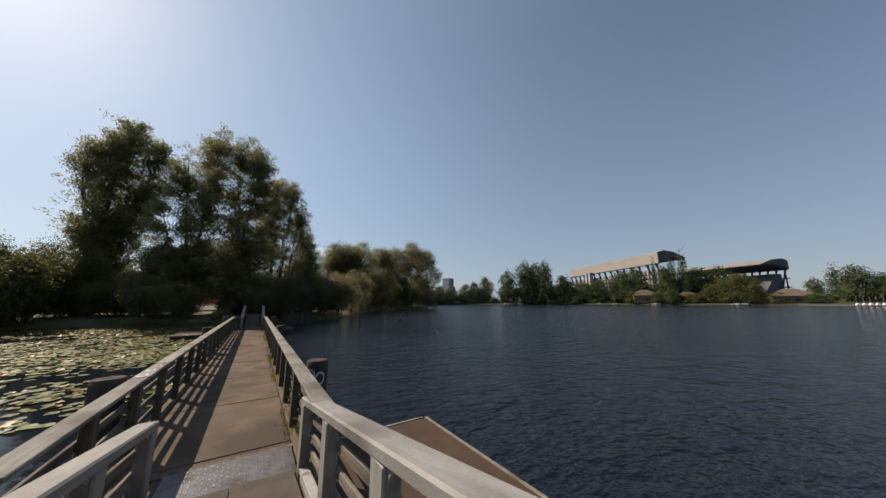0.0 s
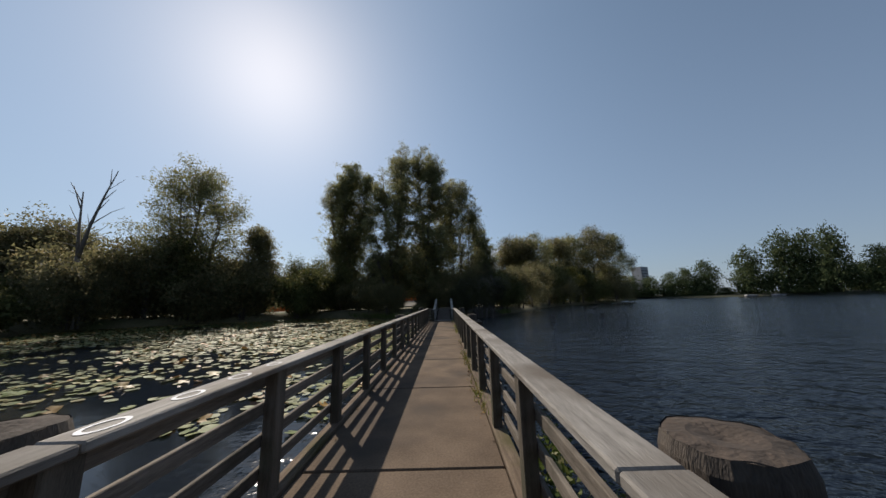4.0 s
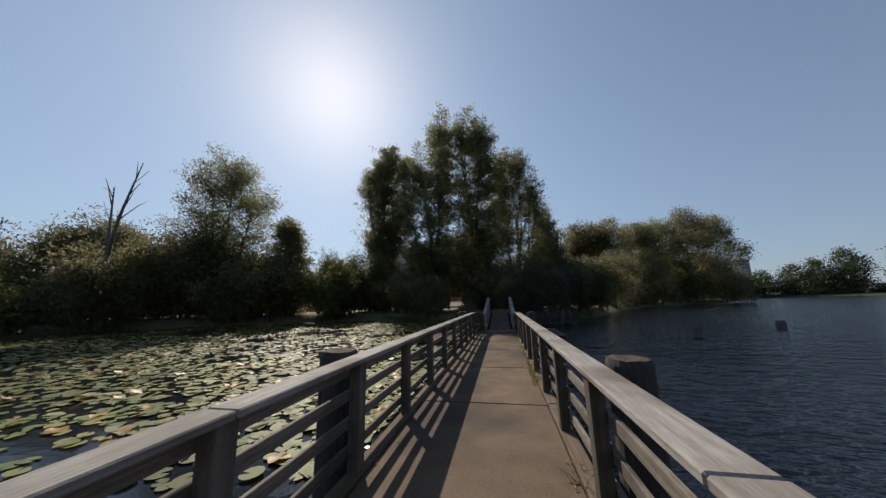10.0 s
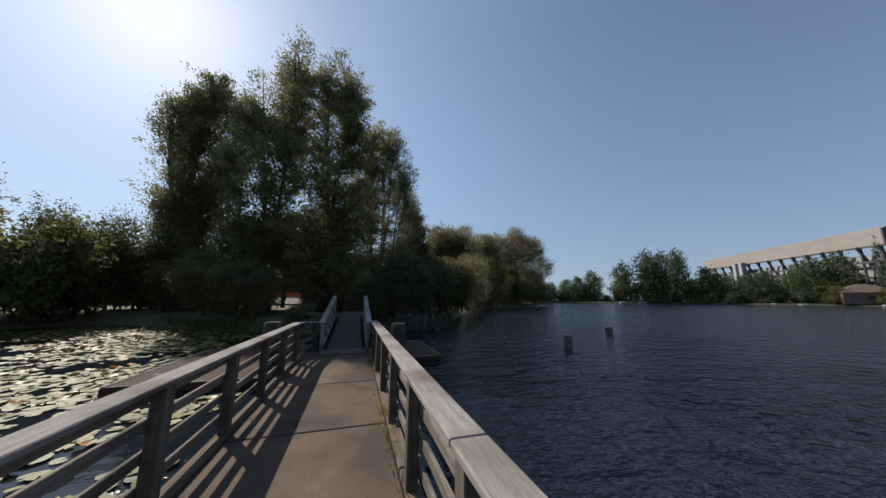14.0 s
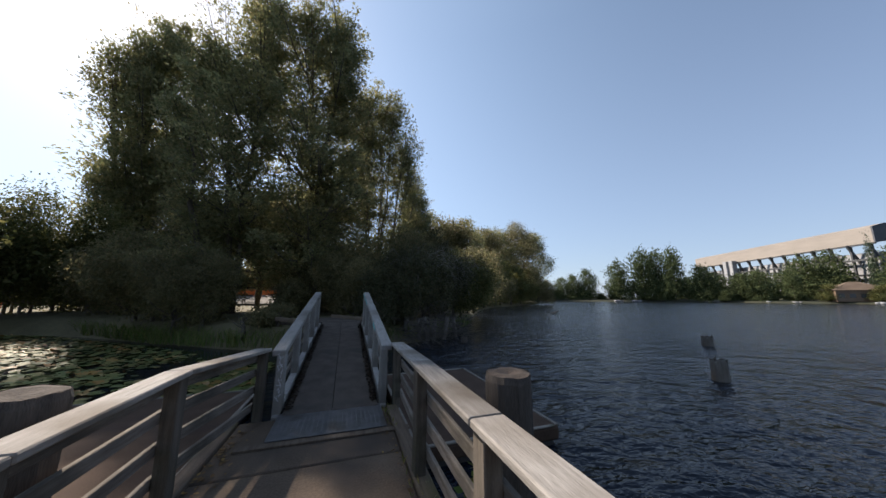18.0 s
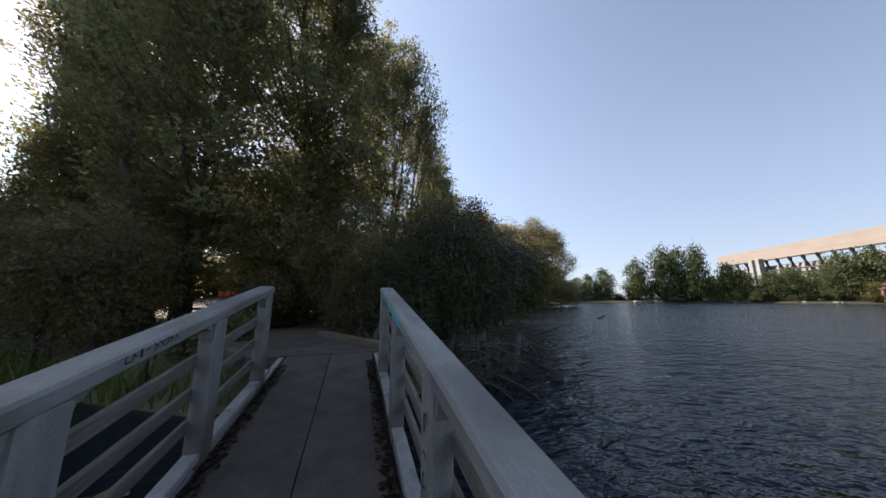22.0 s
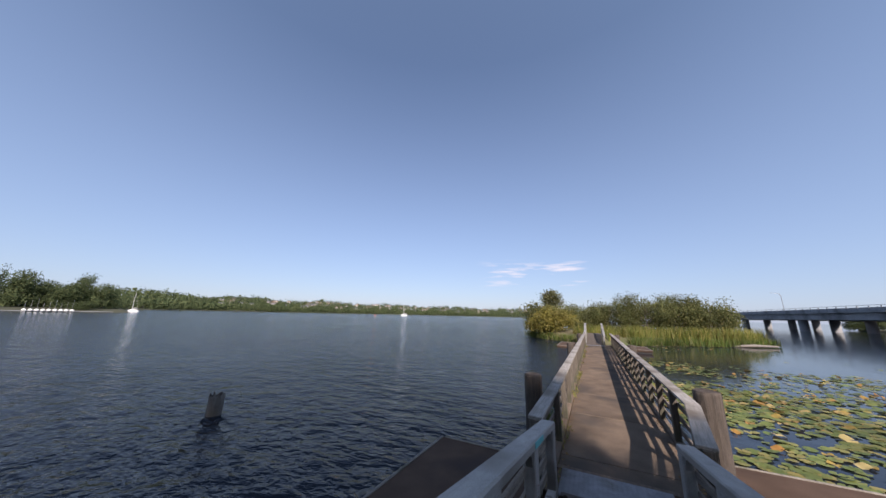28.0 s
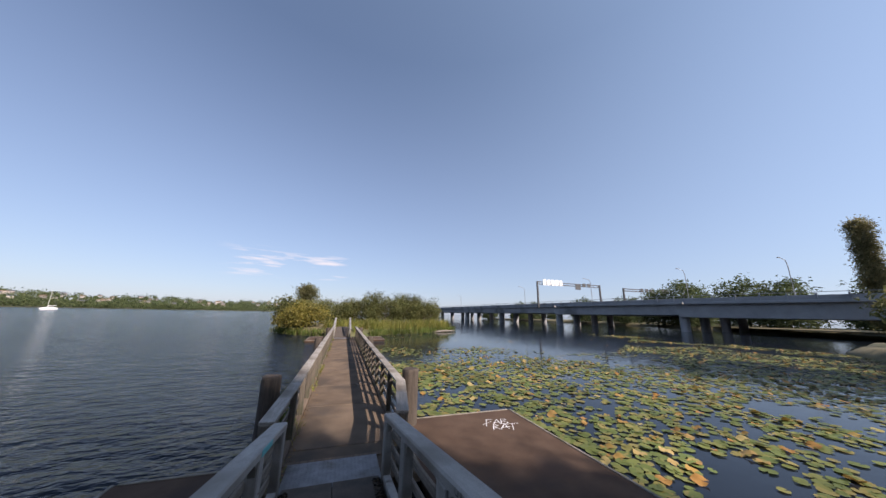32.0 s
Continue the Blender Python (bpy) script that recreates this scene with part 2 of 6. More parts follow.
M_POST = surface("dark_weathered_post_wood", (0.06, 0.052, 0.042), (0.17, 0.145, 0.12), scale=3.0, stretch=(9, 9, 0.7), rough=0.88, bump=0.5, fine=40, stain=(0.05, 0.06, 0.03), vary=0.2, spec=0.15)
M_TIMBER = surface("mossy_edge_timber", (0.07, 0.05, 0.04), (0.20, 0.155, 0.115), scale=3.0, stretch=(9, 0.6, 9), rough=0.9, bump=0.6, fine=40, stain=(0.07, 0.065, 0.025), vary=0.2, spec=0.15)
M_GPAINT = surface("worn_grey_white_paint", (0.155, 0.148, 0.138), (0.32, 0.305, 0.285), scale=3.0, stretch=(5, 1.0, 5), rough=0.6, bump=0.45, fine=50, stain=(0.13, 0.115, 0.10), stain_at=(0.50, 0.66), vary=0.12)
M_KERB = surface("chipped_white_kerb_paint", (0.20, 0.19, 0.18), (0.38, 0.37, 0.355), scale=9, rough=0.65, bump=0.7, fine=40, stain=(0.08, 0.065, 0.055), stain_at=(0.56, 0.66), vary=0.1)
M_GDECK = surface("grit_grey_gangway_deck", (0.052, 0.043, 0.037), (0.135, 0.112, 0.096), scale=3.5, rough=0.92, bump=0.5, fine=60, stain=(0.06, 0.055, 0.05), dist=0.003, vary=0.06, spec=0.15)
M_PLATE = surface("worn_tread_plate_steel", (0.10, 0.10, 0.105), (0.24, 0.24, 0.25), scale=6, rough=0.45, bump=0.3, fine=90, stain=(0.08, 0.07, 0.06), metal=0.7, vary=0.05)
M_PILE = surface("dark_pile_timber", (0.025, 0.02, 0.017), (0.10, 0.08, 0.065), scale=4.0, stretch=(6, 6, 0.6), rough=0.9, bump=0.9, fine=30, stain=(0.16, 0.13, 0.10), stain_at=(0.6, 0.75), dist=0.02, vary=0.15)
M_PILETOP = surface("cracked_pile_end_grain", (0.018, 0.013, 0.010), (0.075, 0.055, 0.042), scale=9, rough=0.95, bump=0.9, fine=60, stain=(0.03, 0.025, 0.02), dist=0.02)
M_BARK = surface("grey_brown_bark", (0.05, 0.042, 0.035), (0.16, 0.135, 0.11), scale=3, stretch=(5, 5, 0.8), rough=0.95, bump=0.8, fine=25, vary=0.15, dist=0.03)
M_DEADWOOD = surface("bleached_dead_wood", (0.10, 0.085, 0.075), (0.26, 0.23, 0.20), scale=4, stretch=(5, 5, 0.6), rough=0.9, bump=0.6, fine=30, vary=0.15)
M_EARTH = surface("dry_grass_and_earth", (0.07, 0.06, 0.03), (0.17, 0.145, 0.075), scale=0.6, rough=0.95, bump=0.6, fine=9, stain=(0.05, 0.065, 0.02), dist=0.05, vary=0.0, space="World")
M_CONC = surface("light_bridge_concrete", (0.20, 0.205, 0.215), (0.33, 0.335, 0.345), scale=0.5, rough=0.85, bump=0.2, fine=12, stain=(0.14, 0.14, 0.145), vary=0.06, space="World")
M_STEEL = surface("dull_galvanised_steel", (0.20, 0.205, 0.21), (0.33, 0.335, 0.34), scale=3, rough=0.55, bump=0.1, fine=30, metal=0.4, vary=0.05)
M_DARKSTEEL = surface("dark_painted_steel", (0.03, 0.032, 0.035), (0.07, 0.072, 0.075), scale=3, rough=0.6, bump=0.1, fine=30, vary=0.05)
M_ROOF = surface("pale_ribbed_roof_sheet", (0.21, 0.185, 0.16), (0.29, 0.255, 0.22), scale=0.08, stretch=(1, 1, 6), rough=0.6, bump=0.1, fine=1.5, vary=0.0, space="World")
# plain dark roofs, and shade coloured into the grandstand roof's underside and end
M_ROOFDARK = surface("dark_roof_and_soffit_shade", (0.05, 0.055, 0.065), (0.10, 0.105, 0.12), scale=0.2, rough=0.7, bump=0.1, fine=2, vary=0.0, space="World")
M_SHINGLE = surface("brown_shingle", (0.09, 0.062, 0.042), (0.17, 0.125, 0.09), scale=0.6, rough=0.9, bump=0.3, fine=6, vary=0.1, space="World")
M_WALLTAN = surface("tan_wall_boarding", (0.12, 0.075, 0.05), (0.20, 0.14, 0.095), scale=0.5, rough=0.85, bump=0.2, fine=5, vary=0.1, space="World")
M_WHITE = surface("white_paint", (0.62, 0.62, 0.60), (0.80, 0.80, 0.78), scale=2, rough=0.5, bump=0.05, fine=20, stain=(0.5, 0.48, 0.45), vary=0.1)
M_ORANGE = surface("orange_plastic", (0.65, 0.13, 0.03), (0.85, 0.22, 0.05), scale=3, rough=0.5, bump=0.1, fine=20, vary=0.1)
M_HOUSE = surface("house_walls", (0.30, 0.26, 0.22), (0.50, 0.46, 0.41), scale=0.2, rough=0.8, bump=0.0, vary=0.4)
M_GLASS = surface("dark_window_glass", (0.02, 0.025, 0.03), (0.05, 0.055, 0.065), scale=1, rough=0.12, bump=0.0, vary=0.1)
M_PAINT = surface("white_spray_paint", (0.5, 0.5, 0.52), (0.72, 0.72, 0.74), scale=12, rough=0.7, bump=0.0, fine=60)
M_BLACKPAINT = surface("black_spray_paint", (0.012, 0.012, 0.014), (0.03, 0.03, 0.03), scale=12, rough=0.6, bump=0.0, fine=60)
M_REDPAINT = surface("faded_red_paint", (0.10, 0.035, 0.03), (0.20, 0.07, 0.06), scale=12, rough=0.7, bump=0.0, fine=60)
M_TEAL = surface("teal_spray_paint", (0.07, 0.40, 0.42), (0.16, 0.56, 0.58), scale=12, rough=0.7, bump=0.0, fine=60)
M_LOG = surface("wet_log_wood", (0.05, 0.045, 0.035), (0.20, 0.17, 0.13), scale=4, stretch=(1, 1, 6), rough=0.8, bump=0.6, fine=30)
M_LEAF = leaf_material("green_poplar_leaves", (0.15, 0.16, 0.075), (0.20, 0.205, 0.095), (0.30, 0.26, 0.125), 0.64)
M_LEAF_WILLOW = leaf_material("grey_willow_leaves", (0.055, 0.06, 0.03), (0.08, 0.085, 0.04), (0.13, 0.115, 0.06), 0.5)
M_STAKE = surface("bleached_stake_timber", (0.075, 0.066, 0.056), (0.19, 0.17, 0.15), scale=5.0, stretch=(6, 6, 0.6), rough=0.9, bump=0.7, fine=30, stain=(0.09, 0.075, 0.06), stain_at=(0.5, 0.7), dist=0.01)
M_LEAF_DARK = leaf_material("dark_broad_leaves", (0.125, 0.122, 0.06), (0.17, 0.162, 0.08), (0.25, 0.205, 0.105), 0.64)
M_LEAF_OLIVE = leaf_material("olive_willow_leaves", (0.075, 0.09, 0.032), (0.11, 0.12, 0.044), (0.17, 0.155, 0.062), 0.45, 0.6, 0.15)
M_LEAF_YELLOW = leaf_material("yellowing_willow_leaves", (0.11, 0.11, 0.025), (0.18, 0.16, 0.035), (0.28, 0.22, 0.05))
M_LEAF_FAR = leaf_material("far_shore_foliage", (0.06, 0.083, 0.038), (0.085, 0.11, 0.05), (0.12, 0.138, 0.062), 0.4, 0.7, 0.08)
M_LEAF_CONIFER = leaf_material("conifer_needles", (0.035, 0.055, 0.032), (0.05, 0.075, 0.04), (0.075, 0.10, 0.05), 0.2)
M_REED = leaf_material("green_yellow_reeds", (0.10, 0.13, 0.025), (0.17, 0.18, 0.04), (0.27, 0.22, 0.07))
M_GRASS = leaf_material("shore_grass", (0.06, 0.10, 0.018), (0.10, 0.14, 0.03), (0.18, 0.17, 0.06))
M_PAD = leaf_material("lily_pad_leaves", (0.085, 0.115, 0.035), (0.13, 0.155, 0.047), (0.21, 0.18, 0.06), 0.15, 0.55, 0.16)
M_PADOLD = leaf_material("yellowed_lily_leaves", (0.26, 0.19, 0.05), (0.30, 0.15, 0.04), (0.36, 0.29, 0.12), 0.2)
M_LITTER = leaf_material("brown_fallen_leaves", (0.07, 0.045, 0.025), (0.15, 0.09, 0.045), (0.26, 0.17, 0.07), 0.1, 0.8, 0.1)
M_MULCH = leaf_material("dark_rotten_leaf_debris", (0.012, 0.009, 0.007), (0.03, 0.021, 0.015), (0.07, 0.048, 0.03), 0.05, 0.9, 0.1)
M_GRAVEL = surface("pale_dry_gravel", (0.09, 0.08, 0.065), (0.18, 0.16, 0.135), scale=2, rough=0.95, bump=0.5, fine=30, vary=0.0, space="World")
M_TWIG_PALE = surface("grey_twigs", (0.10, 0.092, 0.08), (0.20, 0.185, 0.165), scale=6, rough=0.95, bump=0.0, fine=20)
M_TWIG = surface("dry_twigs", (0.035, 0.03, 0.025), (0.10, 0.085, 0.07), scale=6, rough=0.95, bump=0.0, fine=20)
M_SHOREHILL = surface("far_hillside_ground", (0.02, 0.025, 0.014), (0.055, 0.055, 0.03), scale=0.02, rough=0.95, bump=0.0, fine=0.3, vary=0.0, space="World")


# ---------------------------------------------------------------- mesh helpers
def finish(name, bm, mat, parent=None, smooth=False):
    me = bpy.data.meshes.new(name)
    bm.normal_update()
    bm.to_mesh(me)
    bm.free()
    me.materials.append(mat)
    if smooth:
        for p in me.polygons:
            p.use_smooth = True
    ob = new(name, me)
    if parent:
        ob.parent = parent
    return ob


def part(name, bm, mat, parent=None, label="", smooth=False):
    ob = finish(name, bm, mat, parent, smooth)
    if label:
        ob["label"] = label
    return ob


def thing(name, label, category, group="", kind="", at=(0, 0, 0)):
    ob = new(name)
    ob.location = at
    ob.empty_display_size = 0.3
    return tagged(ob, label, category, group, kind)


BOXES = {}


def box_mesh(name, sx, sy, sz, mat, bevel=0.006):
    """A bevelled box about its own middle; alike boxes share one mesh."""
    key = (round(sx, 3), round(sy, 3), round(sz, 3), mat.name, bevel)
    if key not in BOXES:
        bm = bmesh.new()
        bmesh.ops.create_cube(bm, size=1)
        bmesh.ops.scale(bm, vec=(sx, sy, sz), verts=bm.verts)
        if bevel:
            bmesh.ops.bevel(bm, geom=bm.edges[:], offset=min(bevel, 0.3 * min(sx, sy, sz)), segments=1, affect="EDGES")
        me = bpy.data.meshes.new(name)
        bm.to_mesh(me)
        bm.free()
        me.materials.append(mat)
        BOXES[key] = me
    return BOXES[key]


def box(name, at, size, mat, parent=None, rot=(0, 0, 0), bevel=0.006, label=""):
    ob = new(name, box_mesh(name, *size, mat, bevel))
    ob.matrix_basis = pose(*at, *rot)
    if parent:
        ob.parent = parent
    if label:
        ob["label"] = label
    return ob


def bar(name, a, b, w, h, mat, parent=None, bevel=0.006, label=""):
    """A square bar from a to b: w across, h high."""
    a, b = Vector(a), Vector(b)
    d = b - a
    ob = new(name, box_mesh(name, w, round(d.length, 2), h, mat, bevel))
    yaw = math.atan2(-d.x, d.y)
    pitch = math.atan2(d.z, math.hypot(d.x, d.y))
    ob.matrix_basis = Matrix.Translation((a + b) / 2) @ Matrix.Rotation(yaw, 4, "Z") @ Matrix.Rotation(pitch, 4, "X")
    if parent:
        ob.parent = parent
    if label:
        ob["label"] = label
    return ob


def tube(bm, pts, radii, sides=7, cap=True):
    """A tapered tube along points."""
    rings = []
    for k, (p, r) in enumerate(zip(pts, radii)):
        p = Vector(p)
        d = (Vector(pts[min(k + 1, len(pts) - 1)]) - Vector(pts[max(k - 1, 0)])).normalized()
        q = d.to_track_quat("Z", "Y")
        rings.append([bm.verts.new(p + q @ Vector((r * math.cos(2 * math.pi * j / sides), r * math.sin(2 * math.pi * j / sides), 0))) for j in range(sides)])
    for a, b in zip(rings, rings[1:]):
        for j in range(sides):
            bm.faces.new((a[j], a[(j + 1) % sides], b[(j + 1) % sides], b[j]))
    if cap:
        bm.faces.new(rings[-1])
        bm.faces.new(rings[0][::-1])


def raw(name, verts, faces, mat, parent=None):
    me = bpy.data.meshes.new(name)
    v, f = np.asarray(verts, np.float32), np.asarray(faces, np.int32)
    n = f.shape[1]
    me.vertices.add(len(v))
    me.vertices.foreach_set("co", v.ravel())
    me.loops.add(f.size)
    me.loops.foreach_set("vertex_index", f.ravel())
    me.polygons.add(len(f))
    me.polygons.foreach_set("loop_start", np.arange(0, f.size, n, dtype=np.int32))
    me.update(calc_edges=True)
    me.materials.append(mat)
    ob = new(name, me)
    if parent:
        ob.parent = parent
    return ob


def leaf_faces(pos, u, w, s):
    """Pointed leaves: diamonds where the leaves are small and near, single triangles on larger crowns."""
    if len(pos) < 26000 and s.mean() < 0.13:
        v = np.stack([pos - u * s * 0.6, pos + w * s * 0.34, pos + u * s * 0.6, pos - w * s * 0.34], 1).reshape(-1, 3)
        return v, np.arange(len(v)).reshape(-1, 4)
    v = np.stack([pos - u * s * 0.5 - w * s * 0.33, pos - u * s * 0.5 + w * s * 0.33, pos + u * s * 0.7], 1).reshape(-1, 3)
    return v, np.arange(len(v)).reshape(-1, 3)


def leaves(blobs, count, size, seed, per=16, shell=0.55, flat=0.35, spread=0.5):
    """Leaves in clusters inside ellipsoids (x, y, z, rx, ry, rz)."""
    g = np.random.default_rng(seed)
    b = np.array(blobs, float)
    vol = b[:, 3] * b[:, 4] * b[:, 5]
    nc = max(8, count // per)
    which = g.choice(len(b), nc, p=vol ** 0.8 / (vol ** 0.8).sum())
    d = g.normal(size=(nc, 3))
    d /= np.linalg.norm(d, axis=1)[:, None]
    r = shell + (1 - shell) * g.random(nc) ** 0.7
    r *= 1 + 0.10 * g.normal(size=nc)
    cen = b[which, :3] + d * r[:, None] * b[which, 3:]
    idx = np.repeat(np.arange(nc), per)
    sp = spread * size * per ** 0.5
    pos = cen[idx] + g.normal(size=(len(idx), 3)) * sp * (1, 1, 0.75)
    nrm = g.normal(size=(len(idx), 3)) * (1, 1, 1 - flat) + d[idx] * 0.5 + (0, 0, flat)
    nrm /= np.linalg.norm(nrm, axis=1)[:, None]
    up = g.normal(size=(len(idx), 3))
    u = np.cross(nrm, up)
    u /= np.linalg.norm(u, axis=1)[:, None] + 1e-9
    w = np.cross(nrm, u)
    s = (size * (0.6 + 0.8 * g.random(len(idx))))[:, None]
    return leaf_faces(pos, u, w, s)


def blades(x, y, z, height, lean, width, g):
    """Upright grass or reed blades at arrays of feet: a quad each, tapering, bent over."""
    n = len(x)
    a = g.random(n) * 2 * math.pi
    h = height * (0.6 + 0.6 * g.random(n))
    wx, wy = np.cos(a) * width / 2, np.sin(a) * width / 2
    lx, ly = g.normal(size=n) * lean * h, g.normal(size=n) * lean * h
    foot = np.stack([x, y, z], 1)
    mid = foot + np.stack([lx * 0.4, ly * 0.4, h * 0.6], 1)
    tip = foot + np.stack([lx, ly, h], 1)
    side = np.stack([wx, wy, np.zeros(n)], 1)
    v = np.stack([foot - side, foot + side, mid + side * 0.8, mid - side * 0.8, tip + side * 0.12, tip - side * 0.12], 1).reshape(-1, 3)
    k = np.arange(n)[:, None] * 6
    f = np.concatenate([k + np.array([[0, 1, 2, 3]]), k + np.array([[3, 2, 4, 5]])])
    return v, f


# ---------------------------------------------------------------- water and land
WATER_Z = -0.35
bm = bmesh.new()
bmesh.ops.create_grid(bm, x_segments=4, y_segments=4, size=4500)
water = part("water", bm, M_WATER)
water.location.z = WATER_Z
tagged(water, "dark blue lake water ruffled by small wind waves", "water", kind="structure")


def land(name, rim, top, label, inset=2.2, mat=M_EARTH, seed=1):
    """A low piece of land: a wandering rim under the water, rising to an uneven top."""
    bm = bmesh.new()
    pts = []
    for (x0, y0), (x1, y1) in zip(rim, rim[1:] + rim[:1]):
        steps = max(2, int(math.hypot(x1 - x0, y1 - y0) / 2.5))
        for k in range(min(steps, 14)):
            u = k / min(steps, 14)
            x, y = x0 + u * (x1 - x0), y0 + u * (y1 - y0)
            pts.append((x + 0.5 * noise.noise((x * 0.3, y * 0.3, seed)), y + 0.5 * noise.noise((x * 0.3, y * 0.3, seed + 7)), 0))
    cx, cy = sum(p[0] for p in pts) / len(pts), sum(p[1] for p in pts) / len(pts)
    rings = []
    for inward, z in ((0, WATER_Z - 0.5), (inset * 0.35, WATER_Z + 0.06), (inset, top * 0.6), (inset * 3.0, top)):
        ring = []
        for x, y, _ in pts:
            d = math.hypot(x - cx, y - cy)
            s = max(0.3, 1 - inward / d)
            ring.append(bm.verts.new((cx + (x - cx) * s, cy + (y - cy) * s, z + (0.12 * noise.noise((x * 0.4, y * 0.4, z)) if z > 0 else 0))))
        rings.append(ring)
    for a, b in zip(rings, rings[1:]):
        for k in range(len(a)):
            bm.faces.new((a[k], a[(k + 1) % len(a)], b[(k + 1) % len(a)], b[k]))
    mid = bm.verts.new((cx, cy, top))
    for k in range(len(pts)):
        bm.faces.new((rings[-1][k], rings[-1][(k + 1) % len(pts)], mid))
    ob = part(name, bm, mat, smooth=True)
    return tagged(ob, label, "ground", kind="structure")


land("ground_wooded_island", [(-2.2, 7.2), (2.2, 7.0), (4.2, 8.6), (6.0, 10.6), (12.3, 21.0), (20.6, 36.3), (30.3, 49.0), (45.7, 62.0), (59.0, 72.0), (65.0, 97.4), (20, 120), (-60, 95), (-62.6, 60), (-85, 10), (-75, -3.5), (-55, -0.5), (-40, 3.2), (-33, 10.0), (-25, 12.6), (-18.5, 17.2), (-12.0, 14.0), (-6.7, 10.2)], 0.62, "dry grass and earth of the wooded island shore", inset=1.6, seed=3)
land("ground_reed_island", [(1.6, -30.2), (5.5, -32.8), (8.3, -37.2), (8.9, -48.3), (3.5, -60.2), (-11.7, -61.1), (-19.0, -50.0), (-17.5, -41.2), (-10.7, -35.9), (-3.0, -30.9)], 0.6, "earth and grass of the low reed island", inset=1.5, seed=5)

# landing where the gangway meets the island
landing = thing("landing", "worn grey concrete landing with low timber edges at the island", "landing")
# two cracked slabs turning off to the path, with a timber edge against the thicket
for ring in (((0.95, 6.47), (0.36, 7.55), (-1.62, 7.25), (-1.15, 6.47)), ((0.35, 7.57), (-0.42, 9.0), (-2.25, 8.3), (-1.63, 7.27))):
    bm = bmesh.new()
    lo, hi = ([bm.verts.new((x, y, z)) for x, y in ring] for z in (0.58, 0.765))
    bm.faces.new(hi)
    bm.faces.new(lo[::-1])
    for k in range(4):
        bm.faces.new((lo[k], hi[k], hi[(k + 1) % 4], lo[(k + 1) % 4]))
    bmesh.ops.recalc_face_normals(bm, faces=bm.faces)
    part("slab", bm, M_GDECK, landing)
bar("edge_timber", (1.02, 6.46, 0.80), (-0.36, 9.05, 0.80), 0.15, 0.16, M_TIMBER, landing)
bar("edge_timber", (-1.24, 6.5, 0.79), (-2.4, 8.4, 0.78), 0.14, 0.14, M_TIMBER, landing)

# ---------------------------------------------------------------- floating walkway
X0, X1 = -1.06, 0.82
Y0, Y1 = -25.4, 0.0
walkway = thing("floating_walkway", "long straight floating walkway of brown-grey concrete slabs", "walkway", kind="structure")
JOINTS = [Y0, -23.3, -20.8, -18.3, -15.8, -13.33, -10.75, -8.35, -5.95, -3.8, -1.3, Y1]
for a, b in zip(JOINTS, JOINTS[1:]):
    tilt = 0.25 * noise.noise((a, 2.0, 0.5))
    box("slab", ((X0 + X1) / 2, (a + b) / 2, -0.07), (X1 - X0, b - a - 0.022, 0.14), M_DECK, walkway, rot=(0, tilt, 0), bevel=0.012)
box("hull", ((X0 + X1) / 2, (Y0 + Y1) / 2, -0.42), (X1 - X0 - 0.06, Y1 - Y0 - 0.1, 0.52), M_FLOAT_SIDE, walkway, bevel=0.02, label="dark float under the walkway")
for side, xe in ((-1, X0 - 0.085), (1, X1 + 0.085)):
    y = Y0
    while y < Y1 - 0.1:
        e = min(y + 3.66, Y1)
        box("edge_timber", (xe, (y + e) / 2, -0.045), (0.155, e - y - 0.02, 0.15), M_TIMBER, walkway, rot=(0, 0.6 * side, 0), bevel=0.012, label="weathered mossy edge timber")
        y = e


def railing(side, first, label):
    """A timber railing: posts, a flat cap board and three lower rails outside the posts."""
    r = thing("railing", label, "railing", group="walkway railings")
    xp = (X0 - 0.08) if side < 0 else (X1 + 0.07)
    ys, y = [], first
    while y < -1.2:
        if y > Y0 + 0.15:
            ys.append(y)
        y += 1.40
    for k, y in enumerate(ys):
        box("post", (xp, y, 0.465), (0.105, 0.135, 1.02), M_POST, r, rot=(0.7 * noise.noise((y, side, 0)), 1.0 * noise.noise((y, side, 4)), 0), bevel=0.008)
    top = [Y0 - 0.05] + ys[1::2]
    if top[-1] < ys[-1] - 0.1:
        top.append(ys[-1])
    for a, b in zip(top, top[1:]):
        box("cap_board", (xp, (a + b) / 2, 0.998), (0.20, b - a - 0.008, 0.045), M_CAP, r, rot=(0.12 * noise.noise((a, side, 1)), 0.8 * noise.noise((a, side, 2)), 0), bevel=0.008)
        box("face_board", (xp + side * 0.072, (a + b) / 2, 0.908), (0.036, b - a - 0.01, 0.125), M_WOOD, r, bevel=0.006)
    for z in (0.68, 0.44, 0.20):
        for a, b in zip(top, top[1:]):
            box("rail", (xp + side * 0.072, (a + b) / 2, z), (0.036, b - a - 0.012, 0.095), M_WOOD, r, rot=(0.15 * noise.noise((a, side, z)), 1.5 * noise.noise((a, z, 3)), 0), bevel=0.006)
    # the last bay turns in to meet the gangway
    a, b = Vector((xp, top[-1], 0)), Vector((side * 0.93 + 0.05, 0.06, 0))
    box("post", (b.x, b.y - 0.02, 0.43), (0.105, 0.135, 0.92), M_POST, r, bevel=0.008)
    up = Vector((0, 0, 1))
    bar("cap_board", a + up * 0.998, b + up * 0.90, 0.20, 0.045, M_CAP, r, bevel=0.008)
    out = Vector((side * 0.072, 0, 0))
    for z, h in ((0.908, 0.125), (0.68, 0.095), (0.44, 0.095), (0.20, 0.095)):
        bar("rail", a + out + up * z, b + out + up * z * 0.9, 0.036, h, M_WOOD, r)
    return r


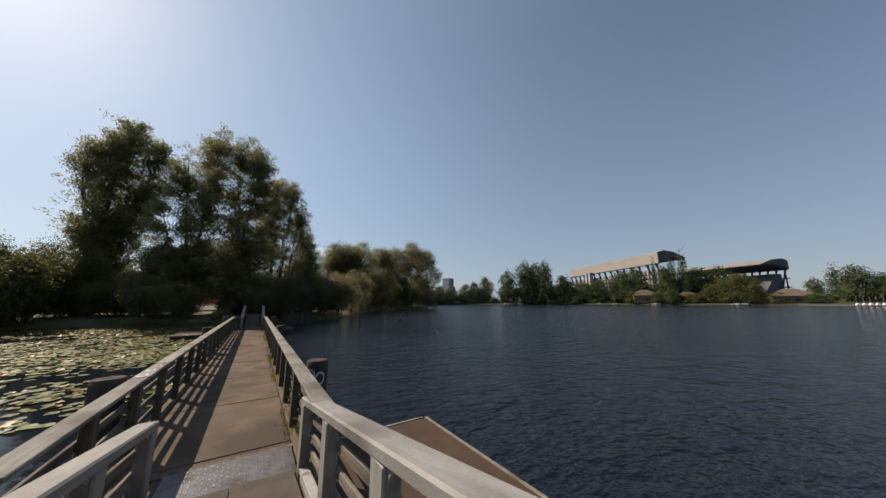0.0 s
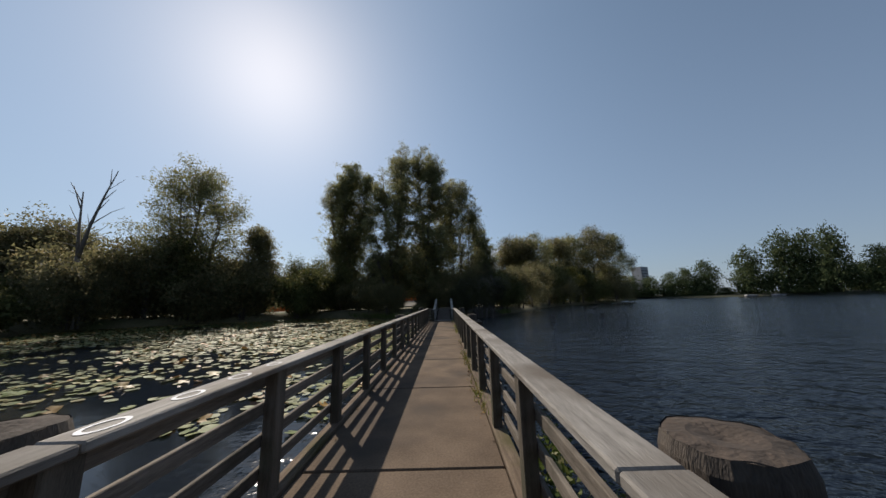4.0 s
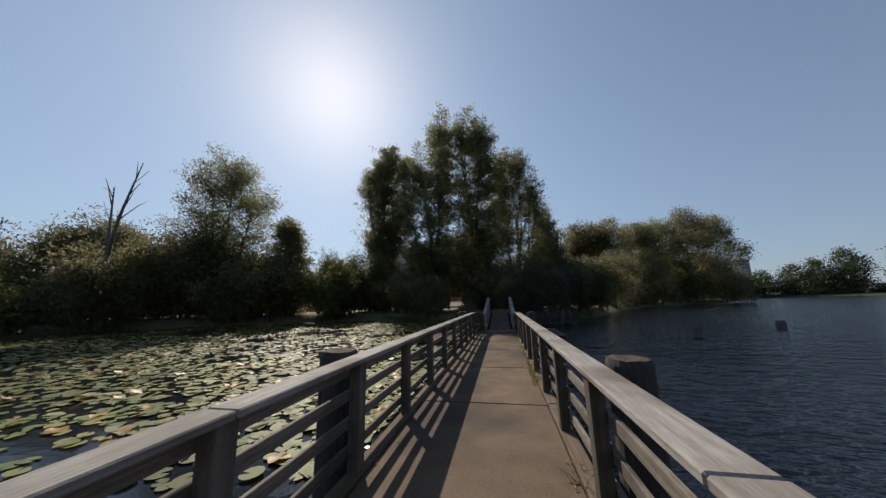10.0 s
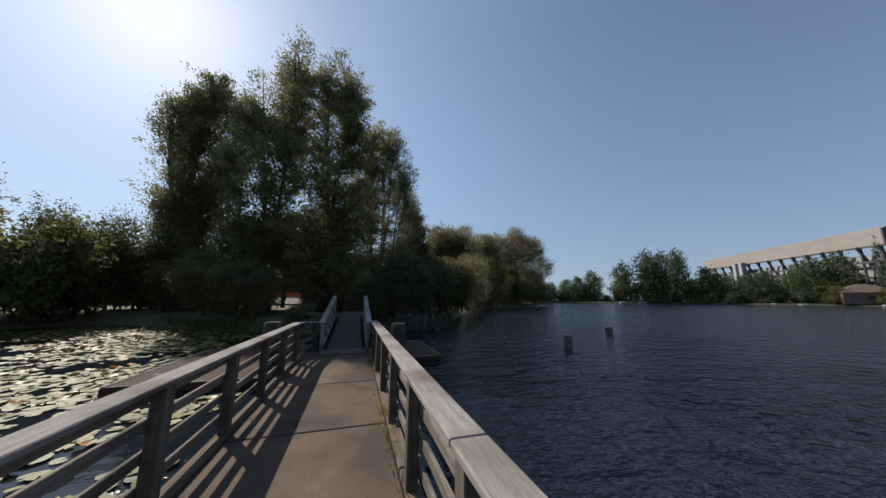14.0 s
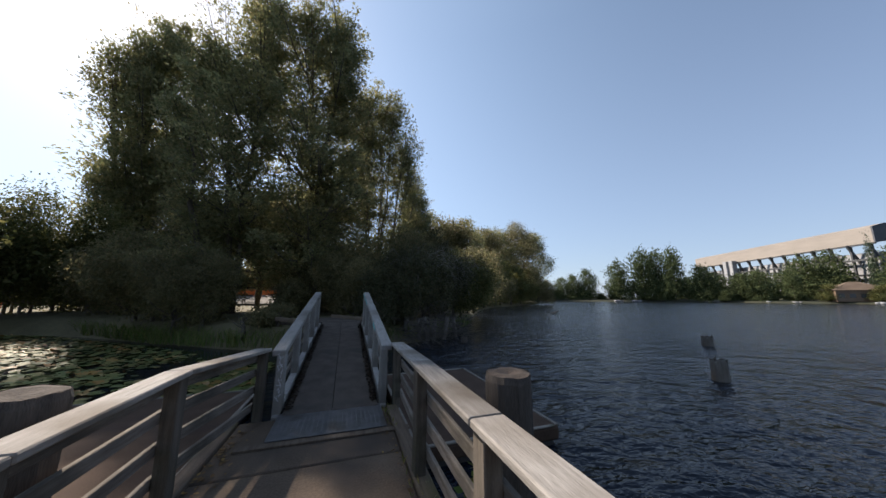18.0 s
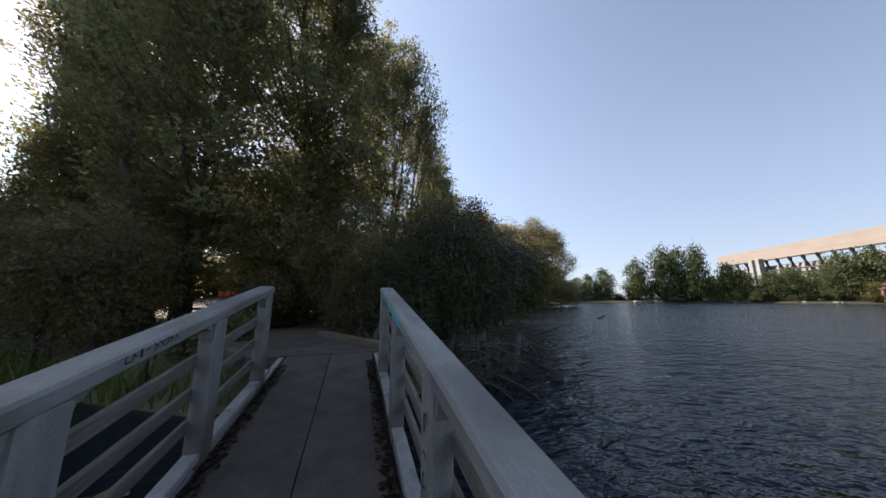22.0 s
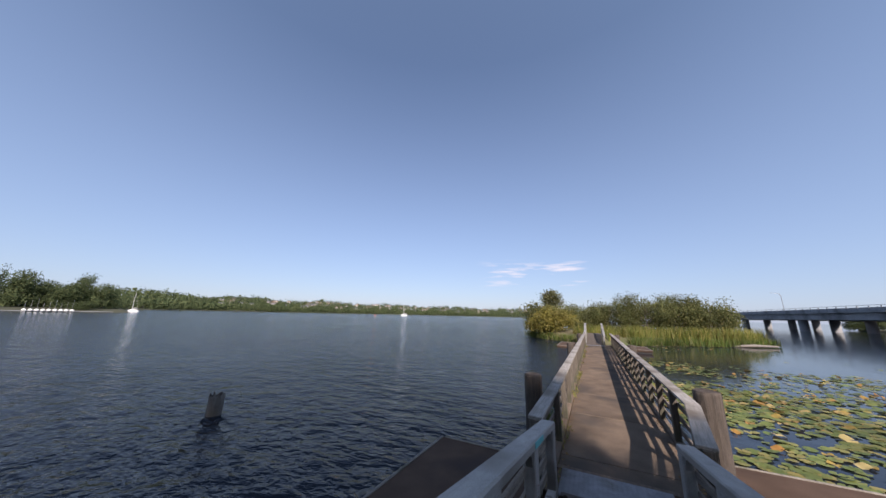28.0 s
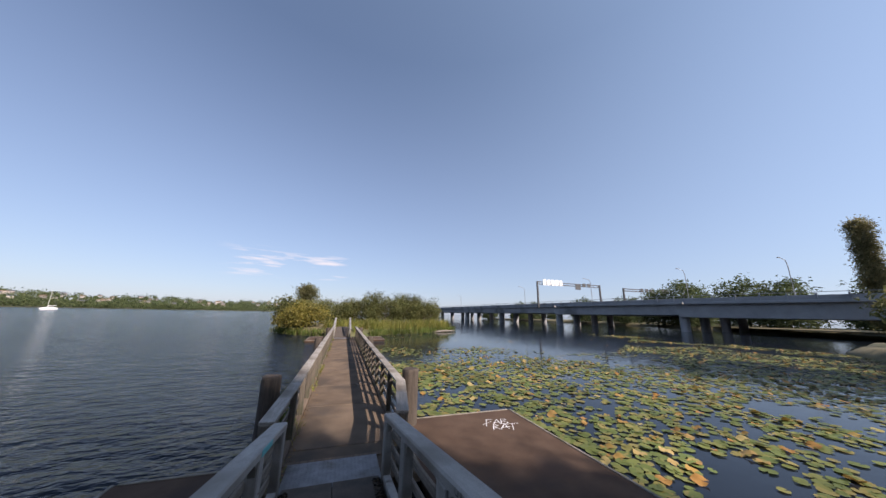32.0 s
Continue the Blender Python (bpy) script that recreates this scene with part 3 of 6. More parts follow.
railing(-1, -25.35, "weathered grey timber railing with three lower rails beside the lily pads")
railing(1, -25.6, "weathered grey timber railing with sunlit lower rails beside open water")


# ---------------------------------------------------------------- gangways
def rail_mid(y):
    """The height of the middle of a gangway's top rail, y metres from its foot."""
    return 0.85 + 0.91 * (y - 0.03) / 5.39


def gangway(mirror, label):
    """A sloping gangway: deck panels with a seam, kerb rails, posts, a flat top rail and three mid rails."""
    g = thing("gangway", label, "gangway", group="gangways at both ends of the walkway")

    def at(x, y, z):
        return (x + 0.06, -24.3 - y, z) if mirror else (x, y, z)

    xa, xb, ya, yb, za, zb = -0.60, 0.72, -0.02, 6.45, 0.05, 0.76

    def slope(y):
        return za + (zb - za) * (y - ya) / (yb - ya)

    xm = (xa + xb) / 2
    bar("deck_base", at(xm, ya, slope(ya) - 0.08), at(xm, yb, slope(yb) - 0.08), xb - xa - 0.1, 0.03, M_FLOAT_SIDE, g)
    for x0, x1 in ((xa + 0.02, xm - 0.004), (xm + 0.004, xb - 0.02)):
        bar("deck_panel", at((x0 + x1) / 2, ya, slope(ya) - 0.03), at((x0 + x1) / 2, yb, slope(yb) - 0.03), x1 - x0, 0.06, M_GDECK, g, bevel=0.004)
    for x in (xa - 0.06, xb + 0.06):
        bar("side_beam", at(x, ya, slope(ya) - 0.09), at(x, yb, slope(yb) - 0.09), 0.08, 0.16, M_GPAINT, g)
        bar("kerb_rail", at(x, ya + 0.1, slope(ya) + 0.06), at(x, 5.6, slope(5.6) + 0.07), 0.10, 0.055, M_KERB, g, label="chipped white kerb rail")
        for k in range(5):
            y = 0.13 + k * 1.29
            bar("post", at(x, y, slope(y) - 0.1), at(x, y + 0.001, rail_mid(y) - 0.03), 0.11, 0.19, M_GPAINT, g, bevel=0.012)
            for e in (-1, 1):
                if 0.3 < y + e * 0.2 < 5.3:
                    bm = bmesh.new()
                    y1, y2 = y + e * 0.094, y + e * 0.24
                    tri = [[bm.verts.new(at(x + dx, yy, rail_mid(yy) - 0.885 + zz)) for yy, zz in ((y1, 0.845), (y2, 0.845), (y + e * 0.13, 0.80), (y1, 0.70))] for dx in (-0.03, 0.03)]
                    for quad in tri:
                        bm.faces.new(quad)
                    for k2 in range(4):
                        bm.faces.new((tri[0][k2], tri[1][k2], tri[1][(k2 + 1) % 4], tri[0][(k2 + 1) % 4]))
                    bmesh.ops.recalc_face_normals(bm, faces=bm.faces)
                    part("gusset", bm, M_GPAINT, g)
        bar("top_rail", at(x + 0.03 * (1 if x > 0 else -1), 0.03, rail_mid(0.03)), at(x + 0.03 * (1 if x > 0 else -1), 5.42, rail_mid(5.42)), 0.18, 0.085, M_GPAINT, g, bevel=0.014, label="broad grey-white top rail with scuffs")
        for h in (0.25, 0.45, 0.66):
            xo = x + (0.06 if x > 0 else -0.06)
            bar("mid_rail", at(xo, 0.12, slope(0.12) + h * 0.9), at(xo, 5.38, slope(5.38) + h * 1.15), 0.035, 0.085, M_WOOD, g)
    # tread plate that bridges the hinge, with raised lozenges
    plate = box("tread_plate", at(xm, -0.33, 0.035), (1.36, 0.80, 0.012), M_PLATE, g, rot=(0.6 if not mirror else -0.6, 0, 0), bevel=0.003, label="worn steel tread plate")
    b2 = bmesh.new()
    for i in range(22):
        for j in range(14):
            x, y = -0.62 + i * 0.059, -0.36 + j * 0.0555
            w = 0.018
            s = 1 if (i + j) % 2 else -1
            c = [b2.verts.new((x + dx * w * 0.9 - s * dy * w * 0.35, y + dy * w * 0.9 + s * dx * w * 0.35, 0.006)) for dx, dy in ((-1, 0), (0, -0.35), (1, 0), (0, 0.35))]
            t = b2.verts.new((x, y, 0.0095))
            for k in range(4):
                b2.faces.new((c[k], c[(k + 1) % 4], t))
    tagged(part("tread_pattern", b2, M_PLATE, plate), kind="stuff")
    box("hinge_board", at(xm, -0.79, 0.012), (1.9, 0.10, 0.024), M_TIMBER, g, bevel=0.004)
    return g


gang_a = gangway(False, "sloping gangway with grey-white painted rails up to the wooded island")
gang_b = gangway(True, "sloping gangway with grey-white painted rails down from the reed island")


# ---------------------------------------------------------------- side floats, piles, stumps
def side_float(name, x0, x1, y0, y1, label):
    f = thing(name, label, "float", group="concrete side floats")
    box("slab", ((x0 + x1) / 2, (y0 + y1) / 2, -0.19), (x1 - x0, y1 - y0, 0.18), M_FLOAT, f, bevel=0.03)
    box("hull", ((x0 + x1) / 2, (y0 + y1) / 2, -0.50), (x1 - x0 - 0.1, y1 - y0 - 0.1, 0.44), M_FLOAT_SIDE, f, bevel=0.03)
    for x in (x0 + 0.025, x1 - 0.025):
        box("edge_strip", (x, (y0 + y1) / 2, -0.095), (0.05, y1 - y0 - 0.06, 0.022), M_FLOATEDGE, f, bevel=0.006, label="pale chipped edge strip")
    for y in (y0 + 0.025, y1 - 0.025):
        box("edge_strip", ((x0 + x1) / 2, y, -0.095), (x1 - x0 - 0.16, 0.05, 0.022), M_FLOATEDGE, f, bevel=0.006, label="pale chipped edge strip")
    return f


side_float("concrete_float", -4.4, X0 - 0.22, -2.6, 1.9, "low rust-brown concrete float with white scrawl beside the walkway")
side_float("concrete_float", X1 + 0.2, 3.05, -1.15, 2.2, "low rust-brown concrete float beside the walkway")
side_float("concrete_float", -3.9, X0 - 0.22, -27.4, -24.0, "low rust-brown concrete float beside the walkway")
side_float("concrete_float", X1 + 0.2, 3.15, -27.6, -23.4, "low rust-brown concrete float with dark and orange scrawl beside the walkway")


def strokes(bm, pts, width, z=0.0):
    """A flat brush stroke along points in the plane."""
    for (x0, y0), (x1, y1) in zip(pts, pts[1:]):
        d = Vector((x1 - x0, y1 - y0)).normalized() * width / 2
        q = [(x0 - d.y - d.x * .3, y0 + d.x - d.y * .3), (x0 + d.y - d.x * .3, y0 - d.x - d.y * .3), (x1 + d.y + d.x * .3, y1 - d.x + d.y * .3), (x1 - d.y + d.x * .3, y1 + d.x + d.y * .3)]
        bm.faces.new([bm.verts.new((x, y, z)) for x, y in q])


def scrawl(name, at, size, mat, label, seed, rot=0, letters=3):
    """An unreadable painted tag: jagged and looping strokes."""
    g = random.Random(seed)
    bm = bmesh.new()
    for row in range(2):
        for k in range(letters):
            x = (k - letters / 2) * size * 0.42 + row * size * 0.1
            y = -row * size * 0.42
            pts = [(x + g.uniform(0, 0.34) * size, y + g.uniform(-0.24, 0.24) * size) for _ in range(6)]
            strokes(bm, pts, size * 0.026, 0.0004 * (k + 3 * row))
    strokes(bm, [(-size * 0.7, -size * 0.12), (size * 0.6, -size * 0.05)], size * 0.022, 0.003)
    ob = part(name, bm, mat)
    ob.matrix_basis = pose(*at, 0, 0, rot)
    return tagged(ob, label, "graffiti")


# two rows of sprayed capitals on the float
GLYPHS = {"F": [[(0.0, -0.35), (0.12, 1.15)], [(-0.25, 0.05), (0.5, 0.62)], [(0.1, 1.0), (0.62, 1.05)]], "A": [[(0, 0), (0.35, 1), (0.6, 0)], [(0.02, 0.32), (0.75, 0.45)]],
          "B": [[(0.05, 0), (0.1, 1), (0.55, 0.85), (0.2, 0.52), (0.62, 0.3), (0.5, 0.05), (0.05, 0)]], "R": [[(0, 0), (0.08, 1), (0.5, 0.8), (0.06, 0.45), (0.6, 0.05)]], "T": [[(0.3, -0.25), (0.36, 0.95)], [(-0.2, 0.85), (0.95, 1.0)]]}
word_tag = thing("graffiti", "white sprayed capitals on the rust-brown float", "graffiti")
word_tag.matrix_basis = pose(-3.25, -1.75, -0.095, 0, 0, 172)
for row, word in enumerate(("FAB", "RAT")):
    for k, ch in enumerate(word):
        bm = bmesh.new()
        for line in GLYPHS[ch]:
            strokes(bm, [((k * 0.62 + x + 0.25 * y + row * 0.25) * 0.30, (y - row * 1.02) * 0.30) for x, y in line], 0.018, 0.0005 * (k + 3 * row))
        part("letter", bm, M_PAINT, word_tag)
scrawl("graffiti", (2.2, -24.4, -0.094), 0.6, M_BLACKPAINT, "dark faded scrawl on the brown float", 9, rot=10)
scrawl("graffiti", (2.3, -25.9, -0.094), 0.4, M_ORANGE, "orange sprayed scrawl on the brown float", 12, rot=25)


def pile(x, y, top, radius, label, ragged=0.0, seed=0, name="mooring_pile", group="mooring piles", bottom=-1.6, shaft=None):
    """A round timber pile with an uneven, cracked head."""
    g = random.Random(seed)
    t = thing(name, label, "pile", group=group, at=(x, y, 0))
    bm = bmesh.new()
    sides, rings = 22, []
    jag = [ragged * g.uniform(-1, 1) for _ in range(sides)]
    for z, s in ((bottom, 1.0), (WATER_Z, 1.03), (WATER_Z + (top - WATER_Z) * 0.5, 0.99), (top - 0.05, 1.0), (top, 0.93)):
        ring = []
        for k in range(sides):
            a = 2 * math.pi * k / sides
            r = radius * s * (1 + 0.035 * noise.noise((math.cos(a) * 2, math.sin(a) * 2, z + seed)) - (0.05 if k % 5 == 0 else 0))
            ring.append(bm.verts.new((r * math.cos(a), r * math.sin(a), z + (jag[k] if z > top - 0.1 else 0))))
        rings.append(ring)
    for a, b in zip(rings, rings[1:]):
        for k in range(sides):
            bm.faces.new((a[k], a[(k + 1) % sides], b[(k + 1) % sides], b[k]))
    part("shaft", bm, shaft or M_PILE, t, smooth=False)
    bm = bmesh.new()
    inner = [bm.verts.new((v[0] * 0.55, v[1] * 0.55, top + 0.01 - ragged * 0.6)) for v in [(radius * math.cos(2 * math.pi * k / sides), radius * math.sin(2 * math.pi * k / sides)) for k in range(sides)]]
    outer = [bm.verts.new((0.925 * radius * math.cos(2 * math.pi * k / sides), 0.925 * radius * math.sin(2 * math.pi * k / sides), top - 0.004 + jag[k])) for k in range(sides)]
    c = bm.verts.new((0, 0, top - 0.012 - ragged * 0.8))
    for k in range(sides):
        bm.faces.new((outer[k], outer[(k + 1) % sides], inner[(k + 1) % sides], inner[k]))
        bm.faces.new((inner[k], inner[(k + 1) % sides], c))
    part("head", bm, M_PILETOP, t, "cracked brown end grain")
    return t


PILES = [(-1.45, -22.5, 1.05, 0.19), (1.24, -22.65, 1.03, 0.19), (-1.45, -12.58, 1.05, 0.19), (1.30, -12.58, 1.0, 0.185), (-1.53, -2.32, 1.1, 0.2), (1.45, -2.5, 1.03, 0.19)]
for k, (x, y, t, r) in enumerate(PILES):
    pile(x, y, t, r, "dark round timber mooring pile beside the walkway" + (" with white sprayed loops" if k == 1 else ""), seed=k, ragged=0.007)
# white loops sprayed on one pile
bm = bmesh.new()
for cz, cr, ca in ((0.80, 0.075, -2.3), (0.74, 0.075, -1.45), (0.52, 0.08, -1.9), (0.33, 0.07, -1.5), (0.36, 0.05, -2.4)):
    prev = None
    for k in range(13):
        a = 2 * math.pi * k / 12
        ang, zz = ca + math.cos(a) * cr / 0.2, cz + math.sin(a) * cr * 1.3
        cur = [bm.verts.new((1.24 + (0.205) * math.cos(ang + d[0]), -22.65 + 0.205 * math.sin(ang + d[0]), zz + d[1])) for d in ((0.06 * math.cos(a), 0.016 * math.sin(a)), (-0.06 * math.cos(a), -0.016 * math.sin(a)))]
        if prev:
            bm.faces.new((prev[0], cur[0], cur[1], prev[1]))
        prev = cur
tagged(part("graffiti", bm, M_PAINT), "white sprayed loops around a dark timber pile", "graffiti")

pile(14.9, 3.6, 0.05, 0.20, "rotten stump of an old pile standing in the lake", ragged=0.06, seed=21, name="pile_stump", group="old pile stumps in the lake", shaft=M_STAKE)
pile(9.0, 0.13, 0.13, 0.17, "grey ragged stump of an old pile standing in the lake", ragged=0.06, seed=22, name="pile_stump", group="old pile stumps in the lake", shaft=M_STAKE)
pile(5.35, 7.64, -0.12, 0.15, "small dark stump just above the water near the shore", ragged=0.03, seed=23, name="pile_stump", group="old pile stumps in the lake")

bm = bmesh.new()
tube(bm, [(23.9, 25.2, -0.5), (25.1, 25.5, -0.3), (26.2, 25.8, 0.0)], [0.12, 0.15, 0.07], 9)
log = part("drift_log", bm, M_LOG, smooth=True)
tagged(log, "half-sunken grey drift log poking out of the lake", "log")

# white rings sprayed on a cap board, a teal smear on a gangway rail, a tag on a gangway post
for k, (yy, rr) in enumerate(((-22.4, 0.075), (-22.0, 0.07), (-21.6, 0.07), (-21.2, 0.06))):
    bm = bmesh.new()
    prev = None
    for j in range(19):
        a = 2 * math.pi * j / 18
        cur = [bm.verts.new((X0 - 0.08 + math.cos(a) * r * 0.8, yy + math.sin(a) * r * 1.3, 1.025)) for r in (rr, rr - 0.02)]
        if prev:
            bm.faces.new((prev[0], cur[0], cur[1], prev[1]))
        prev = cur
    tagged(part("graffiti", bm, M_PAINT), "white sprayed ring on the grey cap board", "graffiti", "rings on the cap board")
for y0, ln in ((1.05, 0.46), (3.5, 0.9), (4.65, 0.5)):
    b = bar("graffiti", (0.7165, y0, rail_mid(y0) + 0.006), (0.7165, y0 + ln, rail_mid(y0 + ln) + 0.006), 0.004, 0.058, M_TEAL, bevel=0)
    tagged(b, "teal sprayed smear along the grey gangway rail", "graffiti")
bm = bmesh.new()
gt = random.Random(3)
for k in range(12):
    z0 = 0.16 + 0.05 * k
    strokes(bm, [(gt.uniform(-0.04, 0.04), z0 + gt.uniform(0, 0.09)) for _ in range(4)], 0.008, 0.0003 * k)
tagp = part("graffiti", bm, M_PAINT)
tagp.matrix_basis = pose(-0.66, 0.031, 0.05, 90, 0, 0)
tagged(tagp, "white scribbled tag on a grey gangway post", "graffiti")

# dark marks on the gangway: a scribble along a rail face and a column of strokes on a post
gk = random.Random(8)
bm = bmesh.new()
for k in range(9):
    x0 = 0.045 * k
    strokes(bm, [(x0 + gk.uniform(0, 0.05), gk.uniform(-0.025, 0.025)) for _ in range(4)], 0.006, 0.0003 * k)
mark = part("graffiti", bm, M_BLACKPAINT)
mark.matrix_basis = Matrix.Translation((-0.5975, 3.0, rail_mid(3.0) + 0.01)) @ Matrix.Rotation(radians(90), 4, "Z") @ Matrix.Rotation(radians(90), 4, "X") @ Matrix.Rotation(radians(9.6), 4, "Z")
tagged(mark, "small dark scribble on the grey gangway rail", "graffiti")
bm = bmesh.new()
for k in range(5):
    z0 = 0.72 - 0.12 * k
    strokes(bm, [(gk.uniform(-0.05, 0.05), z0 + gk.uniform(-0.05, 0.05)) for _ in range(4)], 0.014, 0.0003 * k)
mark = part("graffiti", bm, M_BLACKPAINT)
mark.matrix_basis = Matrix.Translation((0.7235, 2.71, 0.34)) @ Matrix.Rotation(radians(-90), 4, "Z") @ Matrix.Rotation(radians(90), 4, "X")
tagged(mark, "black painted strokes down a gangway post", "graffiti")
bm = bmesh.new()
for k in range(7):
    z0 = 0.50 - 0.05 * k
    strokes(bm, [(gk.uniform(-0.045, 0.045), z0 + gk.uniform(-0.04, 0.04)) for _ in range(4)], 0.009, 0.0003 * k)
mark = part("graffiti", bm, M_REDPAINT)
mark.matrix_basis = Matrix.Translation((0.7235, 1.42, 0.22)) @ Matrix.Rotation(radians(-90), 4, "Z") @ Matrix.Rotation(radians(90), 4, "X")
tagged(mark, "faded red scribble on a gangway post", "graffiti")


# ---------------------------------------------------------------- trees
def limbs(base, height, spread, n, r0, seed, lean=(0, 0), stems=1):
    """Trunks that taper and bear forked limbs, in one mesh."""
    g = random.Random(seed)
    bm = bmesh.new()
    for s in range(stems):
        ox, oy = (g.uniform(-0.8, 0.8), g.uniform(-0.8, 0.8)) if stems > 1 else (0, 0)
        lx, ly = lean[0] + g.uniform(-0.08, 0.08) * (stems > 1), lean[1] + g.uniform(-0.08, 0.08) * (stems > 1)
        hh = height * (1 if s == 0 else g.uniform(0.7, 0.95))
        pts = [(ox + lx * hh * u + 0.25 * g.uniform(-1, 1) * u, oy + ly * hh * u + 0.25 * g.uniform(-1, 1) * u, hh * u) for u in (0, 0.12, 0.3, 0.5, 0.7, 0.92)]
        pts[0] = (pts[0][0], pts[0][1], -0.3)
        tube(bm, pts, [r0 * 1.25, r0, r0 * 0.82, r0 * 0.6, r0 * 0.4, r0 * 0.12], 8)
        for k in range(n):
            u = 0.22 + 0.68 * k / n
            i = min(int(u * 5), 4)
            p = Vector(pts[i]).lerp(Vector(pts[i + 1]), u * 5 - i)
            a = g.uniform(0, 6.28)
            ln = spread * (1.1 - 0.65 * u) * g.uniform(0.7, 1.1)
            q = p + Vector((math.cos(a) * ln * 0.55, math.sin(a) * ln * 0.55, ln * 0.35))
            e = p + Vector((math.cos(a + 0.2) * ln, math.sin(a + 0.2) * ln, ln * 0.85))
            r = r0 * (0.5 - 0.35 * u)
            tube(bm, [p, q, e], [r, r * 0.6, r * 0.15], 5, False)
            f = q + Vector((math.cos(a - 0.9) * ln * 0.5, math.sin(a - 0.9) * ln * 0.5, ln * 0.35))
            tube(bm, [q, f], [r * 0.5, r * 0.1], 4, False)
    return bm


def tree(name, at, height, blobs, count, size, mat, label, seed, r0=0.25, n=14, spread=3.0, stems=1, category="tree", group="", lean=(0, 0), shell=0.5, bark=None, per=16):
    """Blobs are relative to the foot, in metres."""
    t = thing(name, label, category, group, at=at)
    part("trunk", limbs(at, height * 0.94, spread, n, r0, seed, lean, stems), bark or M_BARK, t, smooth=True)
    v, f = leaves(blobs, count, size, seed, shell=shell, per=per)
    v[:, 2] = np.maximum(v[:, 2], -0.3)
    raw("crown", v, f, mat, t)
    return t


def rounded(h, w, seed, n=9, low=0.25):
    """Blobs of an uneven broadleaf crown of height h and half-width w."""
    g = random.Random(seed)
    out = [(0, 0, h * 0.62, w * 0.62, w * 0.62, h * 0.33)]
    for k in range(n):
        a, u = g.uniform(0, 6.28), g.uniform(low, 0.86)
        rr = w * (0.72 if u < 0.7 else 0.42) * g.uniform(0.75, 1.1)
        s = w * g.uniform(0.28, 0.5)
        out.append((math.cos(a) * rr, math.sin(a) * rr, h * u, s, s, s * g.uniform(0.8, 1.3)))
    out.append((g.uniform(-.1, .1) * w, g.uniform(-.1, .1) * w, h * 0.88, w * 0.3, w * 0.3, h * 0.12))
    return out


def plume_tree(name, at, stems, outline, depth, count, size, mat, label, seed, sprays=160, length=3.2, r0=0.2, dens=0.34, category="tree", group="", bark=None, per=22, droop=0.25, rise=1.0, layer=1.0):
    """A tree of feathery upward sprays. outline: (height, left, right) of the crown from its foot; stems: feet and tops (x, y, x, y, z)."""
    t = thing(name, label, category, group, at=at)
    g = np.random.default_rng(seed)
    rr = random.Random(seed)
    zs = [o[0] for o in outline]
    bm = bmesh.new()
    axes = []
    for k, (x0, y0, x1, y1, z1) in enumerate(stems):
        pts = [Vector((x0, y0, -0.4)).lerp(Vector((x1, y1, z1)), u) + Vector((rr.uniform(-.3, .3), rr.uniform(-.3, .3), 0)) * math.sin(3.1 * u) for u in (0, 0.15, 0.35, 0.55, 0.75, 1.0)]
        r = r0 * rr.uniform(0.7, 1.1)
        tube(bm, pts, [r * 1.3, r, r * 0.8, r * 0.6, r * 0.38, r * 0.08], 7)
        axes.append((x0, y0, x1, y1, z1))
    pos, out = [], []
    for k in range(sprays):
        z = zs[0] + (zs[-1] - zs[0]) * g.random() ** 0.85
        lo, hi = np.interp(z, zs, [o[1] for o in outline]), np.interp(z, zs, [o[2] for o in outline])
        mid, half = (lo + hi) / 2, (hi - lo) / 2
        a = g.random() * 2 * math.pi
        rad = 0.06 + 0.94 * g.random() ** 0.55
        if g.random() < 0.10:
            rad *= 1.12
        tip = np.array([mid + half * rad * math.cos(a), depth * (half / 4.0) ** 0.5 * rad * math.sin(a), z])
        # the stem nearest below the tip
        best = min(axes, key=lambda s: abs(s[0] + (s[2] - s[0]) * min(1, z / s[4]) - tip[0]) + max(0, z - s[4]) * 0.8)
        zb = max(0.8, min(z - length * rise * (0.55 + 0.6 * g.random()), best[4] * 0.97))
        u = zb / best[4]
        root = np.array([best[0] + (best[2] - best[0]) * u, best[1] + (best[3] - best[1]) * u, zb])
        # keep the spray short: it starts part of the way out
        dvec = tip - root
        L = np.linalg.norm(dvec)
        bow = np.array([0, 0, -0.10 * L])
        m = root + dvec * 0.55 + bow
        tube(bm, [root, m, tip], [0.012 * L + 0.012, 0.006 * L + 0.01, 0.006], 4, False)
        n = max(4, int(count / sprays / per * (0.55 + 0.9 * g.random())))
        s = 1 - g.random(n) ** 1.5 * min(0.92, length * 1.15 / L)
        cen = np.where(s[:, None] < 0.55, root + (m - root) * (s[:, None] / 0.55), m + (tip - m) * ((s[:, None] - 0.55) / 0.45))
        wdt = dens * (0.35 + 1.5 * (1 - s)) * min(2.2, 0.8 + L * 0.16)
        off = g.normal(size=(n, 3)) * wdt[:, None] * (1, 1, layer)
        cen = cen + off
        idx = np.repeat(np.arange(n), per)
        q = cen[idx] + g.normal(size=(len(idx), 3)) * (0.5 * size + 0.5 * dens * 0.5) * (1.6, 1.6, 1.1)
        pos.append(q)
        w = dvec / L
        out.append(np.tile(w, (len(idx), 1)) + off[idx] * 0.5 / dens)
    part("trunk", bm, bark or M_BARK, t, smooth=True)
    pos, out = np.concatenate(pos), np.concatenate(out)
    n = len(pos)
    u = out * 0.7 + g.normal(size=(n, 3)) * 0.6 - (0, 0, droop)
    u /= np.linalg.norm(u, axis=1)[:, None] + 1e-9
    w = np.cross(u, g.normal(size=(n, 3)))
